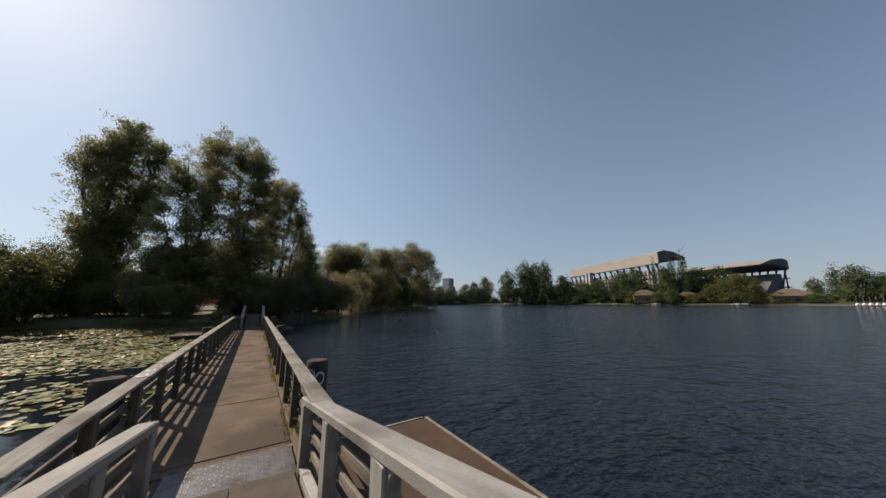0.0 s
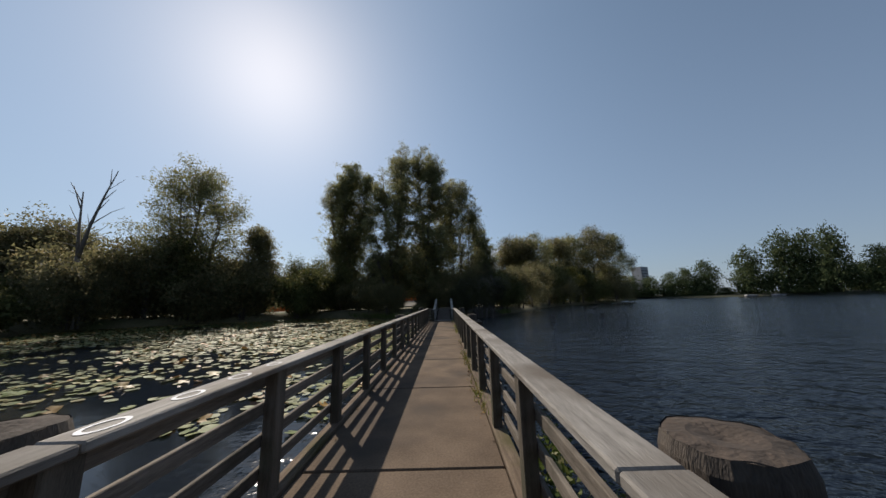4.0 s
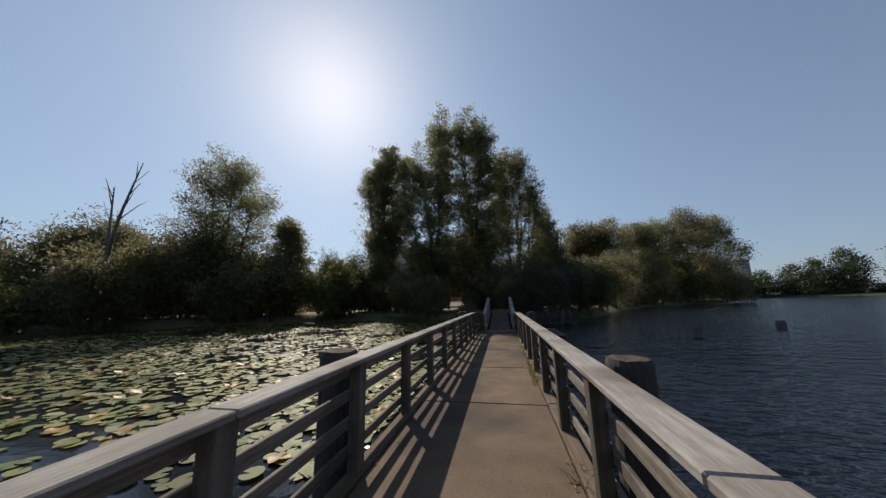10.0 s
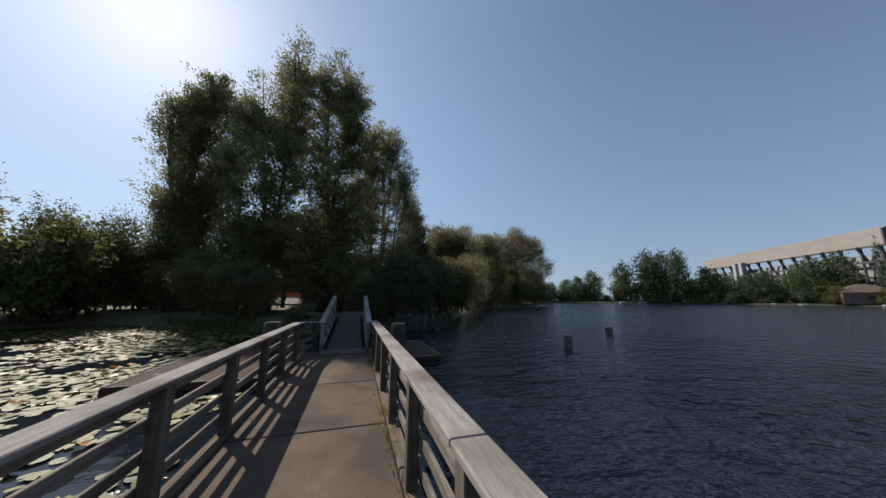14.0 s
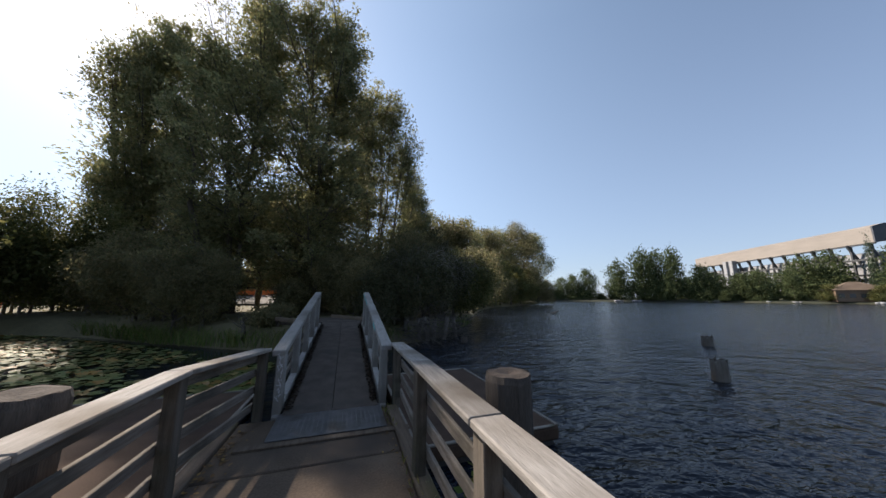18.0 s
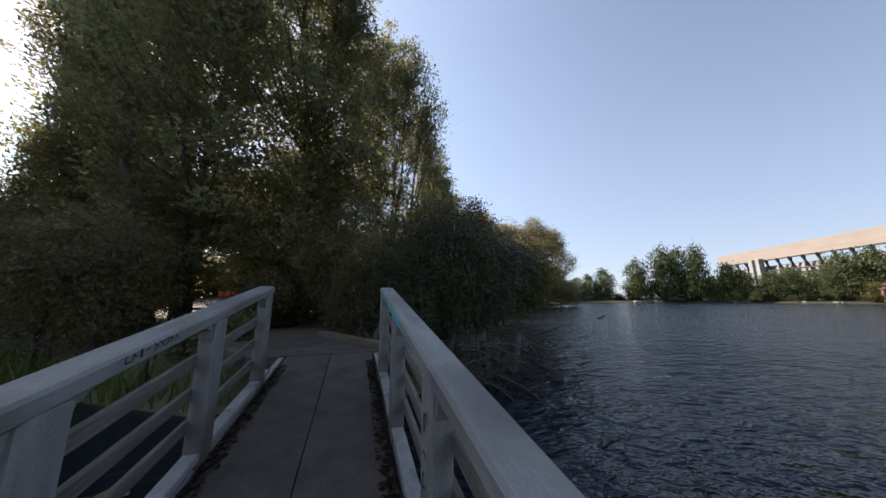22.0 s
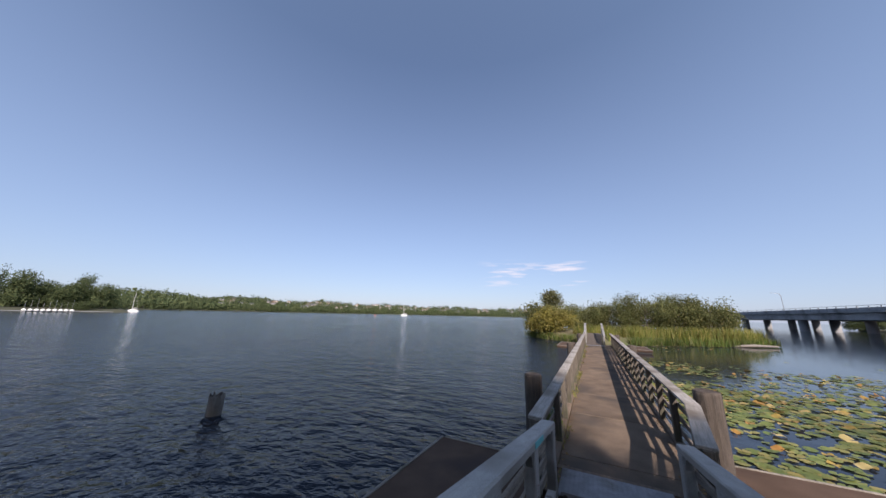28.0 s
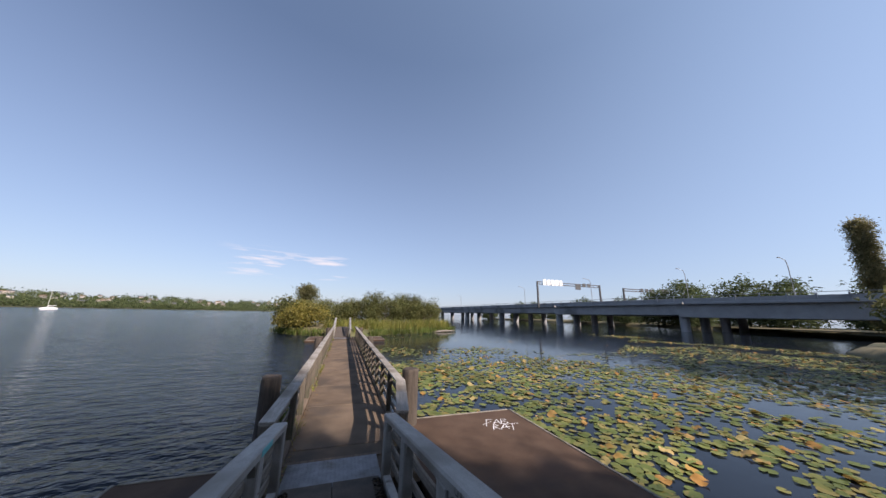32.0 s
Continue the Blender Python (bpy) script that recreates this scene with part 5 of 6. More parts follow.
for az, d, h, w, kd in FAR:
    mt = {"conifer": M_LEAF_CONIFER, "willow": M_LEAF_OLIVE}.get(kd, M_LEAF_FAR)
    far_tree("round" if kd == "willow" else kd, az, 236 - 0.41 * (az - 24) + d, h, w, mt, {"round": "rounded broadleaf tree on the far shore", "willow": "olive rounded willow at the far water's edge", "tall": "tall poplar-like tree on the far shore", "conifer": "dark pointed conifer on the far shore"}[kd])
g = random.Random(5)
for k in range(30):
    az = 25 + 70 * k / 30 + g.uniform(-0.8, 0.8)
    if 66.5 < az < 70 or 81.5 < az < 92:
        continue
    far_tree("round", az, 236 - 0.41 * (az - 24) + 3 + g.uniform(0, 8), g.uniform(3.5, 6), g.uniform(3, 5), M_LEAF_FAR, "low bushy tree at the far water's edge")

# pale boulders and landing stones along the far water's edge
gs = np.random.default_rng(61)
sv, sf, sb = [], [], 0
for k in range(900):
    a = 42 + 40 * gs.random()
    if noise.noise((a * 0.45, 4.0, 0)) < 0.12:
        continue
    x, y, _ = far_at(a, 236 - 0.41 * (a - 24) + 8 * noise.noise(((a - 24) / 76 * 6, 1, 0)) + 1.0 + gs.random() * 1.5)
    r = 0.25 + 0.6 * gs.random() ** 2
    c = np.array([(sx * r * (0.8 + 0.4 * gs.random()), sy * r * (0.8 + 0.4 * gs.random()), sz * r * 0.6) for sx in (-1, 1) for sy in (-1, 1) for sz in (-1, 1)]) + (x, y, 0.1)
    sv.append(c)
    sf.append(np.array([(0, 1, 3, 2), (4, 6, 7, 5), (0, 4, 5, 1), (2, 3, 7, 6), (1, 5, 7, 3), (0, 2, 6, 4)]) + sb)
    sb += 8
tagged(raw("shore_rocks", np.concatenate(sv), np.concatenate(sf), M_CONC), "pale boulders along the far water's edge", "rocks", kind="stuff")

# woods and houses of the distant hillside
gg = np.random.default_rng(8)
n = 3600
az = 93 + 79 * gg.random(n)
u = (az - 92) / 81
dep = gg.random(n) ** 1.5
dist = 430 + 570 * u + 5 + dep * 230
hz = np.clip(dep, 0, 1) * 29 * (0.85 + 0.12 * np.sin(az * 0.5)) + 1.0
vv, ff, base = [], [], 0
for k in range(n):
    x, y, _ = far_at(az[k], dist[k])
    s = 3.2 + 5 * gg.random() ** 1.5
    v, f = leaves([(x, y, hz[k] + s * 0.5, s * 0.8, s * 0.8, s * 0.9)], 34, s * 0.42, k, per=4)
    vv.append(v)
    ff.append(f + base)
    base += len(v)
tagged(raw("far_woods", np.concatenate(vv), np.concatenate(ff), M_LEAF_FAR), "distant woods on the hillside across the lake", "woods", kind="stuff")


def house(at, w, d, h, yaw, roof):
    t = thing("far_house", "small distant house with a pitched roof among trees", "house", "houses on the hillside")
    t.matrix_basis = pose(*at, 0, 0, yaw)
    box("wall", (0, 0, h / 2), (w, d, h), M_HOUSE, t, bevel=0)
    bm = bmesh.new()
    a = [bm.verts.new(p) for p in ((-w * .55, -d * .55, h), (w * .55, -d * .55, h), (w * .55, d * .55, h), (-w * .55, d * .55, h), (-w * .55, 0, h + d * .4), (w * .55, 0, h + d * .4))]
    for q in ((0, 1, 5, 4), (2, 3, 4, 5), (0, 4, 3), (1, 2, 5), (0, 3, 2, 1)):
        bm.faces.new([a[i] for i in q])
    part("roof", bm, roof, t)
    for k in (-0.28, 0.0, 0.28):
        box("window", (k * w, -d * 0.5 - 0.02, h * 0.55), (w * 0.16, 0.08, h * 0.35), M_GLASS, t, bevel=0)
    return t


for k in range(110):
    a = g.uniform(112, 171)
    u = (a - 92) / 81
    dp = 0.22 + 0.78 * g.random()
    x, y, _ = far_at(a, 430 + 570 * u + 8 + dp * 190)
    house((x, y, 3.5 + dp * 23), g.uniform(5.5, 9), g.uniform(5, 7), g.uniform(3, 4.5), -a + g.uniform(-30, 30), (M_SHINGLE, M_ROOFDARK)[k % 2])


# ---------------------------------------------------------------- stadium, tower, boathouse, boats
def prism(name, pts, mat, parent, label=""):
    """A solid from two alike polygons given as lists of corners."""
    bm = bmesh.new()
    a, b = ([bm.verts.new(p) for p in ring] for ring in pts)
    n = len(a)
    bm.faces.new(a)
    bm.faces.new(b[::-1])
    for k in range(n):
        bm.faces.new((a[k], b[k], b[(k + 1) % n], a[(k + 1) % n]))
    bmesh.ops.recalc_face_normals(bm, faces=bm.faces)
    return part(name, bm, mat, parent, label)


def stand(near, far, wide, high, label, dark=False, side=1):
    """A grandstand with a long cantilevered roof, two service towers, raking frames and tiers below."""
    t = thing("stadium_stand", label, "stadium", "stadium stands")
    n, f = Vector((*near, 0)), Vector((*far, 0))
    along = (f - n).normalized()
    out = Vector((along.y, -along.x, 0)) * side           # towards the pitch
    z = Vector((0, 0, 1))

    def section(o):
        return [o + z * (high - 9), o + z * (high - 1.5), o + out * 5 + z * high, o + out * (wide * 0.55) + z * (high - 1.0), o + out * wide + z * (high - 5.5), o + out * (wide * 0.55) + z * (high - 5)]

    prism("roof", (section(n), section(f)), M_ROOF, t, "pale sloping roof edge")
    # underside and near end carry their shade in a darker colour than the roof
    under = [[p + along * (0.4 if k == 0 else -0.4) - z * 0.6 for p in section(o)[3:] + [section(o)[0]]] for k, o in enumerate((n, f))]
    prism("roof_underside", under, M_ROOFDARK, t, "roof underside coloured dark as in shade")
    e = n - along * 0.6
    prism("roof_end", ([p for p in section(e)], [p + along * 0.5 for p in section(e)]), M_ROOFDARK, t, "roof end coloured dark as in shade")
    tiers = lambda o: [o + out * 2 + z * 0, o + out * 4 + z * (high - 13), o + out * 10 + z * (high - 13), o + out * (wide * 0.9) + z * 6, o + out * (wide * 0.9)]
    prism("seating_tier", (tiers(n + along * 3), tiers(f)), M_ROOFDARK if dark else M_CONC, t)
    length = (f - n).length
    for u in (0.66,):
        o = n + along * length * u - out * 1.5
        for s in (0, 5.5):
            q = o + along * s
            box("service_tower", (q.x, q.y, (high - 8) / 2), (3.0, 3.0, high - 8), M_CONC, t, rot=(0, 0, math.degrees(math.atan2(-along.x, along.y))), bevel=0.1)
    for k in range(15):
        o = n + along * (2 + (length - 4) * k / 14)
        bar("raking_frame", tuple(o - out * 0.5 + z * (high - 9)), tuple(o + out * 9 + z * 8), 0.9, 0.9, M_DARKSTEEL, t, bevel=0.05)
        bar("column", tuple(o + out * 1.0), tuple(o + out * 1.0 + along * 0.01 + z * (high - 9)), 0.8, 0.8, M_DARKSTEEL, t, bevel=0.05)
    for h in (0.35, 0.55, 0.75):
        a, b = n + out * 0.6 + z * high * h, f + out * 0.6 + z * high * h
        bar("gallery_edge", tuple(a), tuple(b), 0.8, 0.9, M_DARKSTEEL, t, bevel=0.05)
    return t


stand((232.0, 53.0), (289.0, 157.0), 21, 37, "long grandstand with a pale cantilevered roof above the trees", side=1)
stand((380.0, 12.0), (413.0, 90.0), 30, 37.5, "second grandstand with a dark cantilevered roof", dark=True, side=-1)

tower = thing("tower_block", "distant grey high-rise block above the trees", "building")
box("wall", (293, 404, 22), (17, 14, 44), M_CONC, tower, rot=(0, 0, 25), bevel=0.1)
for i in range(4):
    for j in range(9):
        p = Matrix.Translation((293, 404, 0)) @ Matrix.Rotation(radians(25), 4, "Z") @ Vector((-6.2 + i * 4.1, -7.03, 6 + j * 4))
        box("window", tuple(p), (2.6, 0.12, 2.0), M_GLASS, tower, rot=(0, 0, 25), bevel=0)


def lake_house(az, d, w, dp, h, label, yaw):
    x, y, _ = far_at(az, d)
    t = thing("boathouse", label, "building", "buildings on the far shore")
    t.matrix_basis = pose(x, y, 0.6, 0, 0, yaw)
    box("wall", (0, 0, h / 2), (w, dp, h), M_WALLTAN, t, bevel=0.03)
    bm = bmesh.new()
    e = 0.6
    a = [bm.verts.new(p) for p in ((-w / 2 - e, -dp / 2 - e, h - .1), (w / 2 + e, -dp / 2 - e, h - .1), (w / 2 + e, dp / 2 + e, h - .1), (-w / 2 - e, dp / 2 + e, h - .1), (-w * .1, 0, h + dp * .36), (w * .1, 0, h + dp * .36))]
    for q in ((0, 1, 5, 4), (2, 3, 4, 5), (0, 4, 3), (1, 2, 5), (0, 3, 2, 1)):
        bm.faces.new([a[i] for i in q])
    part("roof", bm, M_SHINGLE, t, "broad brown hipped roof")
    for k in range(5):
        box("window", (-w * 0.4 + k * w * 0.2, -dp / 2 - 0.03, h * 0.5), (w * 0.11, 0.08, h * 0.35), M_GLASS, t, bevel=0)
    return t


lake_house(68.2, 226, 15, 10, 5.0, "brown hip-roofed boathouse among the trees", -50)
lake_house(73.5, 227, 10, 8, 4.0, "tan hip-roofed boathouse among the trees", -52)
lake_house(83.6, 222, 17, 10, 3.6, "low building with a wide brown roof by the water", -60)

dock = thing("boat_dock", "pale low dock with small boats on the far shore", "dock")
for k in range(12):
    x, y, _ = far_at(84.5 + k * 0.9, 207 - 0.3 * k)
    box("deck_plank", (x, y, -0.02), (3.2, 1.6, 0.2), M_CONC, dock, rot=(0, 0, -88), bevel=0.03)
for k in range(9):
    x, y, _ = far_at(88.3 + k * 0.42, 210 - 0.2 * k)
    b = thing("small_boat", "small pale dinghy with a bare mast at the dock", "boat", "dinghies at the dock", at=(x, y, 0))
    bm = bmesh.new()
    tube(bm, [(-2.1, 0, 0.3), (-1.6, 0, 0.2), (0, 0, 0.15), (1.5, 0, 0.2), (2.2, 0, 0.45)], [0.1, 0.5, 0.65, 0.45, 0.05], 8)
    part("hull", bm, M_WHITE, b, smooth=True)
    bm = bmesh.new()
    tube(bm, [(0.3, 0, 0.4), (0.3, 0.05, 3.6 + (k % 3) * 0.6)], [0.05, 0.035], 5)
    part("mast", bm, M_STEEL, b)


def sailboat(at, s, yaw, label):
    t = thing("sailboat", label, "boat", "moored sailboats")
    t.matrix_basis = Matrix.LocRotScale(at, Euler((0, 0, radians(yaw))), (s, s, s))
    bm = bmesh.new()
    tube(bm, [(-4.6, 0, 0.45), (-3.5, 0, 0.35), (0, 0, 0.25), (3, 0, 0.35), (4.9, 0, 0.65)], [0.7, 1.0, 1.25, 0.95, 0.05], 12)
    part("hull", bm, M_WHITE, t, smooth=True)
    box("cabin", (-0.4, 0, 1.5), (3.2, 1.5, 0.7), M_WHITE, t, bevel=0.15)
    bm = bmesh.new()
    tube(bm, [(0.8, 0, 1.2), (0.8, 0, 13.5)], [0.13, 0.08], 6)
    part("mast", bm, M_WHITE, t)
    bm = bmesh.new()
    tube(bm, [(0.8, 0, 2.6), (-3.8, 0, 2.7)], [0.2, 0.16], 6)
    part("boom", bm, M_WHITE, t, "boom with a furled pale sail")
    for e in ((4.7, 0, 0.9), (-4.4, 0, 1.0)):
        bm = bmesh.new()
        tube(bm, [e, (0.8, 0, 13.3)], [0.03, 0.03], 4)
        part("stay", bm, M_STEEL, t)
    return t


sailboat((251, -66, WATER_Z), 0.85, 20, "white moored sailboat with a bare mast off the marsh shore")
sailboat((228, -322, WATER_Z), 1.15, 70, "white moored sailboat with a bare mast far out on the lake")
buoy = thing("buoy", "small orange marker buoy on the lake", "buoy", at=(170, -195, WATER_Z))
bm = bmesh.new()
tube(bm, [(0, 0, -0.3), (0, 0, 0.25), (0, 0, 0.8), (0, 0, 1.3)], [0.42, 0.45, 0.22, 0.08], 10)
part("float", bm, M_ORANGE, buoy, smooth=True)


# ---------------------------------------------------------------- road bridge
bridge = thing("road_bridge", "long grey concrete freeway bridge on round piers over the marsh", "bridge")
BX = lambda y: -62.0 - 0.225 * max(0, y + 80) + 0.03 * max(0, -80 - y) - 0.6 * max(0, y + 12)


def shoreward(y):
    """0 out over the lake, 1 where the bridge nears the land."""
    return min(1, max(0, (y + 78) / 50))


def road_z(y):
    return 6.6 + 0.4 * shoreward(y)


SPANS = [-300, -235, -176, -138, -104, -72, -40, -8, 26, 60, 95]
for a, b in zip(SPANS, SPANS[1:]):
    for off, wd in ((0, 1), (-14.5, 1)):
        pa, pb = Vector((BX(a) - 6 + off, a, road_z(a) - 1.05)), Vector((BX(b) - 6 + off, b, road_z(b) - 1.05))
        bar("deck", pa, pb, 12.0, 0.5, M_CONC, bridge, bevel=0.05)
        for s in (5.0, 1.7, -1.7, -5.0):
            hg = 1.9 + 0.55 * (shoreward(a) + shoreward(b))
            bar("girder", pa + Vector((s, 0, -0.2 - hg / 2)), pb + Vector((s, 0, -0.2 - hg / 2)), 0.6, hg, M_CONC, bridge, bevel=0.05)
    pa, pb = Vector((BX(a) - 0.15, a, road_z(a) - 0.42)), Vector((BX(b) - 0.15, b, road_z(b) - 0.42))
    bar("parapet", pa, pb, 0.35, 0.85, M_CONC, bridge, bevel=0.03)
    bar("railing", pa + Vector((0, 0, 0.95)), pb + Vector((0, 0, 0.95)), 0.09, 0.09, M_STEEL, bridge, bevel=0)
    steps = max(2, int((b - a) / 3.2))
    for k in range(steps):
        p = pa.lerp(pb, k / steps)
        box("rail_post", (p.x + 0.2, p.y, p.z + 0.2), (0.12, 0.24, 1.2), M_CONC, bridge, bevel=0)
    for off in (-2.5, -9.5, -17, -24):
        bm = bmesh.new()
        tube(bm, [(0, 0, -2.5), (0, 0, road_z(b) - 3.0)], [0.8, 0.8], 16)
        bmesh.ops.scale(bm, vec=(1.5, 1.0, 1.0), verts=bm.verts)
        p = part("pier", bm, M_CONC, bridge, smooth=False)
        p.location = (BX(b) + off, b, 0)
    for off in (-6, -20.5):
        box("pier_cap", (BX(b) + off, b, road_z(b) - 2.2), (9.2, 1.3, 1.3), M_CONC, bridge, bevel=0.06)


def gantry(y, x0, x1, base, h, panels, label):
    t = thing("sign_gantry", label, "gantry", "sign gantries on the bridge")
    for x in (x0, x1):
        box("post", (x, y, base + h / 2), (0.5, 0.5, h), M_DARKSTEEL, t, bevel=0.03)
    for dz in (0, -0.75):
        bar("beam", (x0, y, base + h - 0.2 + dz), (x1, y, base + h - 0.2 + dz), 0.28, 0.26, M_DARKSTEEL, t, bevel=0.02)
    for k in range(14):
        x = x0 + (x1 - x0) * (k + 0.5) / 14
        bar("strut", (x - 0.4, y, base + h - 0.95), (x + 0.4, y, base + h - 0.2), 0.1, 0.1, M_STEEL, t, bevel=0)
    for u, w, hh, mt, dz in panels:
        box("sign_back", (x0 + (x1 - x0) * u, y + 0.4, base + h - 0.5 + dz), (w, 0.16, hh), mt, t, bevel=0.02)
    return t


gantry(-77.0, -62.2, -90.0, 5.2, 9.0, [(0.10 + 0.062 * k, 1.35, 2.0, M_WHITE, 0.2) for k in range(5)] + [(0.62, 2.4, 1.8, M_DARKSTEEL, -0.8), (0.72, 1.5, 1.3, M_DARKSTEEL, 0), (0.80, 1.5, 1.3, M_DARKSTEEL, 0)], "grey sign gantry with white panel backs across the bridge")
gantry(-69.0, -92.0, -116.0, 5.6, 7.0, [(0.35, 1.4, 1.3, M_DARKSTEEL, 0), (0.45, 1.4, 1.3, M_DARKSTEEL, 0), (0.55, 1.4, 1.3, M_DARKSTEEL, 0), (0.82, 4.4, 1.9, M_DARKSTEEL, 0)], "grey sign gantry with dark signal boxes across the bridge")
for k, (y, off) in enumerate(((-170, -13), (-102, -13), (-69, -13), (-44, -13), (-27, -13), (-10, -13))):
    t = thing("street_lamp", "thin grey street lamp with a curved arm on the bridge", "lamp", "lamps on the bridge")
    x, z = BX(y) + off, road_z(y) - 0.7
    bm = bmesh.new()
    tube(bm, [(x, y, z), (x, y, z + 7.5), (x + 0.5, y, z + 8.6), (x + 2.4, y, z + 9.0)], [0.12, 0.09, 0.07, 0.05], 6)
    part("pole", bm, M_STEEL, t)
    box("lamp_head", (x + 2.7, y, z + 8.98), (0.8, 0.3, 0.14), M_STEEL, t, bevel=0.03)

# woods and two poplars beyond the bridge
g5 = random.Random(17)
for k in range(34):
    y = -210 + k * 7.6
    x = BX(y) - 36 - g5.uniform(0, 46)
    t = PROTO[("round", M_LEAF_FAR.name, k % 2)]
    keep = t.matrix_basis.copy()
    t.matrix_basis = Matrix.Identity(4)
    h = g5.uniform(9, 15) * (0.75 if y < -80 else 1.1)
    c = copy_thing(t, Matrix.LocRotScale((x, y, 0.2), Euler((0, 0, k)), (h / 8, h / 8, h / 12)))
    t.matrix_basis = keep
    tagged(c, "broadleaf tree beyond the freeway bridge", "tree", "trees beyond the bridge")
for x, y, h in ((-108.0, -22.5, 26), (-109.0, -15.5, 28)):
    tree("lombardy_poplar", (x, y, 0.3), h, [(0, 0, 2.5 + k * 1.9, 1.6, 1.6, 1.8) for k in range(int(h / 2) - 1)], 26000, 0.30, M_LEAF_DARK, "tall narrow dark poplar beyond the bridge", int(h), r0=0.25, n=8, spread=1.0, group="narrow poplars")
land("ground_marsh_bank", [(-98.0, -185.0), (-101.0, -76.0), (-100.0, -40.0), (-88.0, -14.0), (-60.0, 6.0), (-58.0, 10.0), (-145.7, 1.2), (-205.2, -150.1)], 0.5, "marsh grass bank under and beyond the bridge", inset=3, seed=9)
bush((-38.5, -1.5, 0.0), 4.4, 3.4, 12000, 0.264, M_LEAF_OLIVE, "olive bush leaning over the lily pond", 95)
bush((-46.0, 2.0, 0.0), 6.0, 5.0, 6000, 0.396, M_LEAF_OLIVE, "olive bush leaning over the lily pond", 96)
land("ground_pond_bank", [(-35, -4), (-36, 1.5), (-45, 6), (-60, 4), (-58, -12), (-42, -9)], 0.45, "grass bank at the lily pond's edge", inset=1.4, seed=12)

bush((-36.2, 3.6, 0.2), 6.5, 3.2, 22000, 0.2, M_LEAF_DARK, "dark bush at the foot of the dead tree", 97, group=FB)

# site fence and barriers behind the trees
for k in range(9):
    x = -41.8 + k * 1.83
    b = box("barrier", (x, 25.2 + k * 0.45, 1.0), (1.8, 0.5, 0.9), M_ORANGE, bevel=0.06)
    tagged(b, "orange plastic site barrier behind the trees", "barrier", "orange site barriers")
path = box("path", (-10.8, 39.3, 1.28), (11.0, 10.0, 0.3), M_GRAVEL, rot=(6.5, 0, 0), bevel=0.05)
tagged(path, "sunny pale gravel path rising behind the trees", "path", kind="structure")
for k in range(5):
    b = box("barrier", (-14.5 + k * 2.1, 42.7, 2.28), (1.9, 0.4, 0.7), M_ORANGE, bevel=0.06)
    tagged(b, "orange plastic site barrier behind the trees", "barrier", "orange site barriers")
bush((-14.4, 47.1, 0.6), 5.5, 4.0, 5000, 0.36, M_LEAF_DARK, "dark shrub behind the site barriers", 98)
bush((-8.5, 47.5, 0.6), 5.5, 4.0, 5000, 0.36, M_LEAF_DARK, "dark shrub behind the site barriers", 99)
for k, (x, y, h) in enumerate(((-35.7, 48.1, 9), (-28.4, 47.9, 8), (-21.9, 50.4, 9), (-18.6, 45.6, 6), (-11.8, 52.4, 9), (-3.4, 49.3, 7), (2.7, 51.6, 9), (-25.6, 42.4, 6))):
    bush((x, y, 0.5), h, 5.0, 5000, 0.45, M_LEAF_DARK, "dark shrub in the woods behind the clearing", 400 + k, group="woods behind the clearing")
# raised road beyond the far bank, with a parapet and rail over a rust-brown retaining wall
ramp = thing("road_ramp", "raised road with a pale parapet over a rust-brown wall", "road ramp")
for x0, x1 in ((-85.2, -75.1), (-75.1, -65.0), (-65.0, -55.0), (-55.0, -44.9), (-44.9, -34.8), (-34.8, -24.7)):
    ya, yb = 26.7 + 0.429 * (x0 + 85.2), 26.7 + 0.429 * (x1 + 85.2)
    bar("retaining_wall", (x0, ya, 4.2), (x1, yb, 4.2), 0.6, 7.6, M_SHINGLE, ramp, bevel=0.02)
    bar("parapet", (x0, ya, 8.4), (x1, yb, 8.4), 0.5, 0.8, M_CONC, ramp, bevel=0.03)
    bar("railing", (x0, ya, 9.5), (x1, yb, 9.5), 0.1, 0.1, M_STEEL, ramp, bevel=0)
    for k in range(5):
        box("rail_post", (x0 + (x1 - x0) * k / 5, ya + (yb - ya) * k / 5, 9.12), (0.12, 0.12, 0.66), M_STEEL, ramp, bevel=0)
tbl = thing("picnic_table", "pale wooden picnic table in a sunny clearing", "table", at=(-10.4, 34.6, 0.62))
box("tabletop", (0, 0, 0.75), (1.8, 0.75, 0.06), M_CAP, tbl)
for s in (-1, 1):
    box("bench", (0, s * 0.7, 0.45), (1.8, 0.28, 0.05), M_CAP, tbl)
    for e in (-0.7, 0.7):
        bar("leg", (e, s * 0.65, 0), (e, s * 0.2, 0.72), 0.09, 0.05, M_POST, tbl)

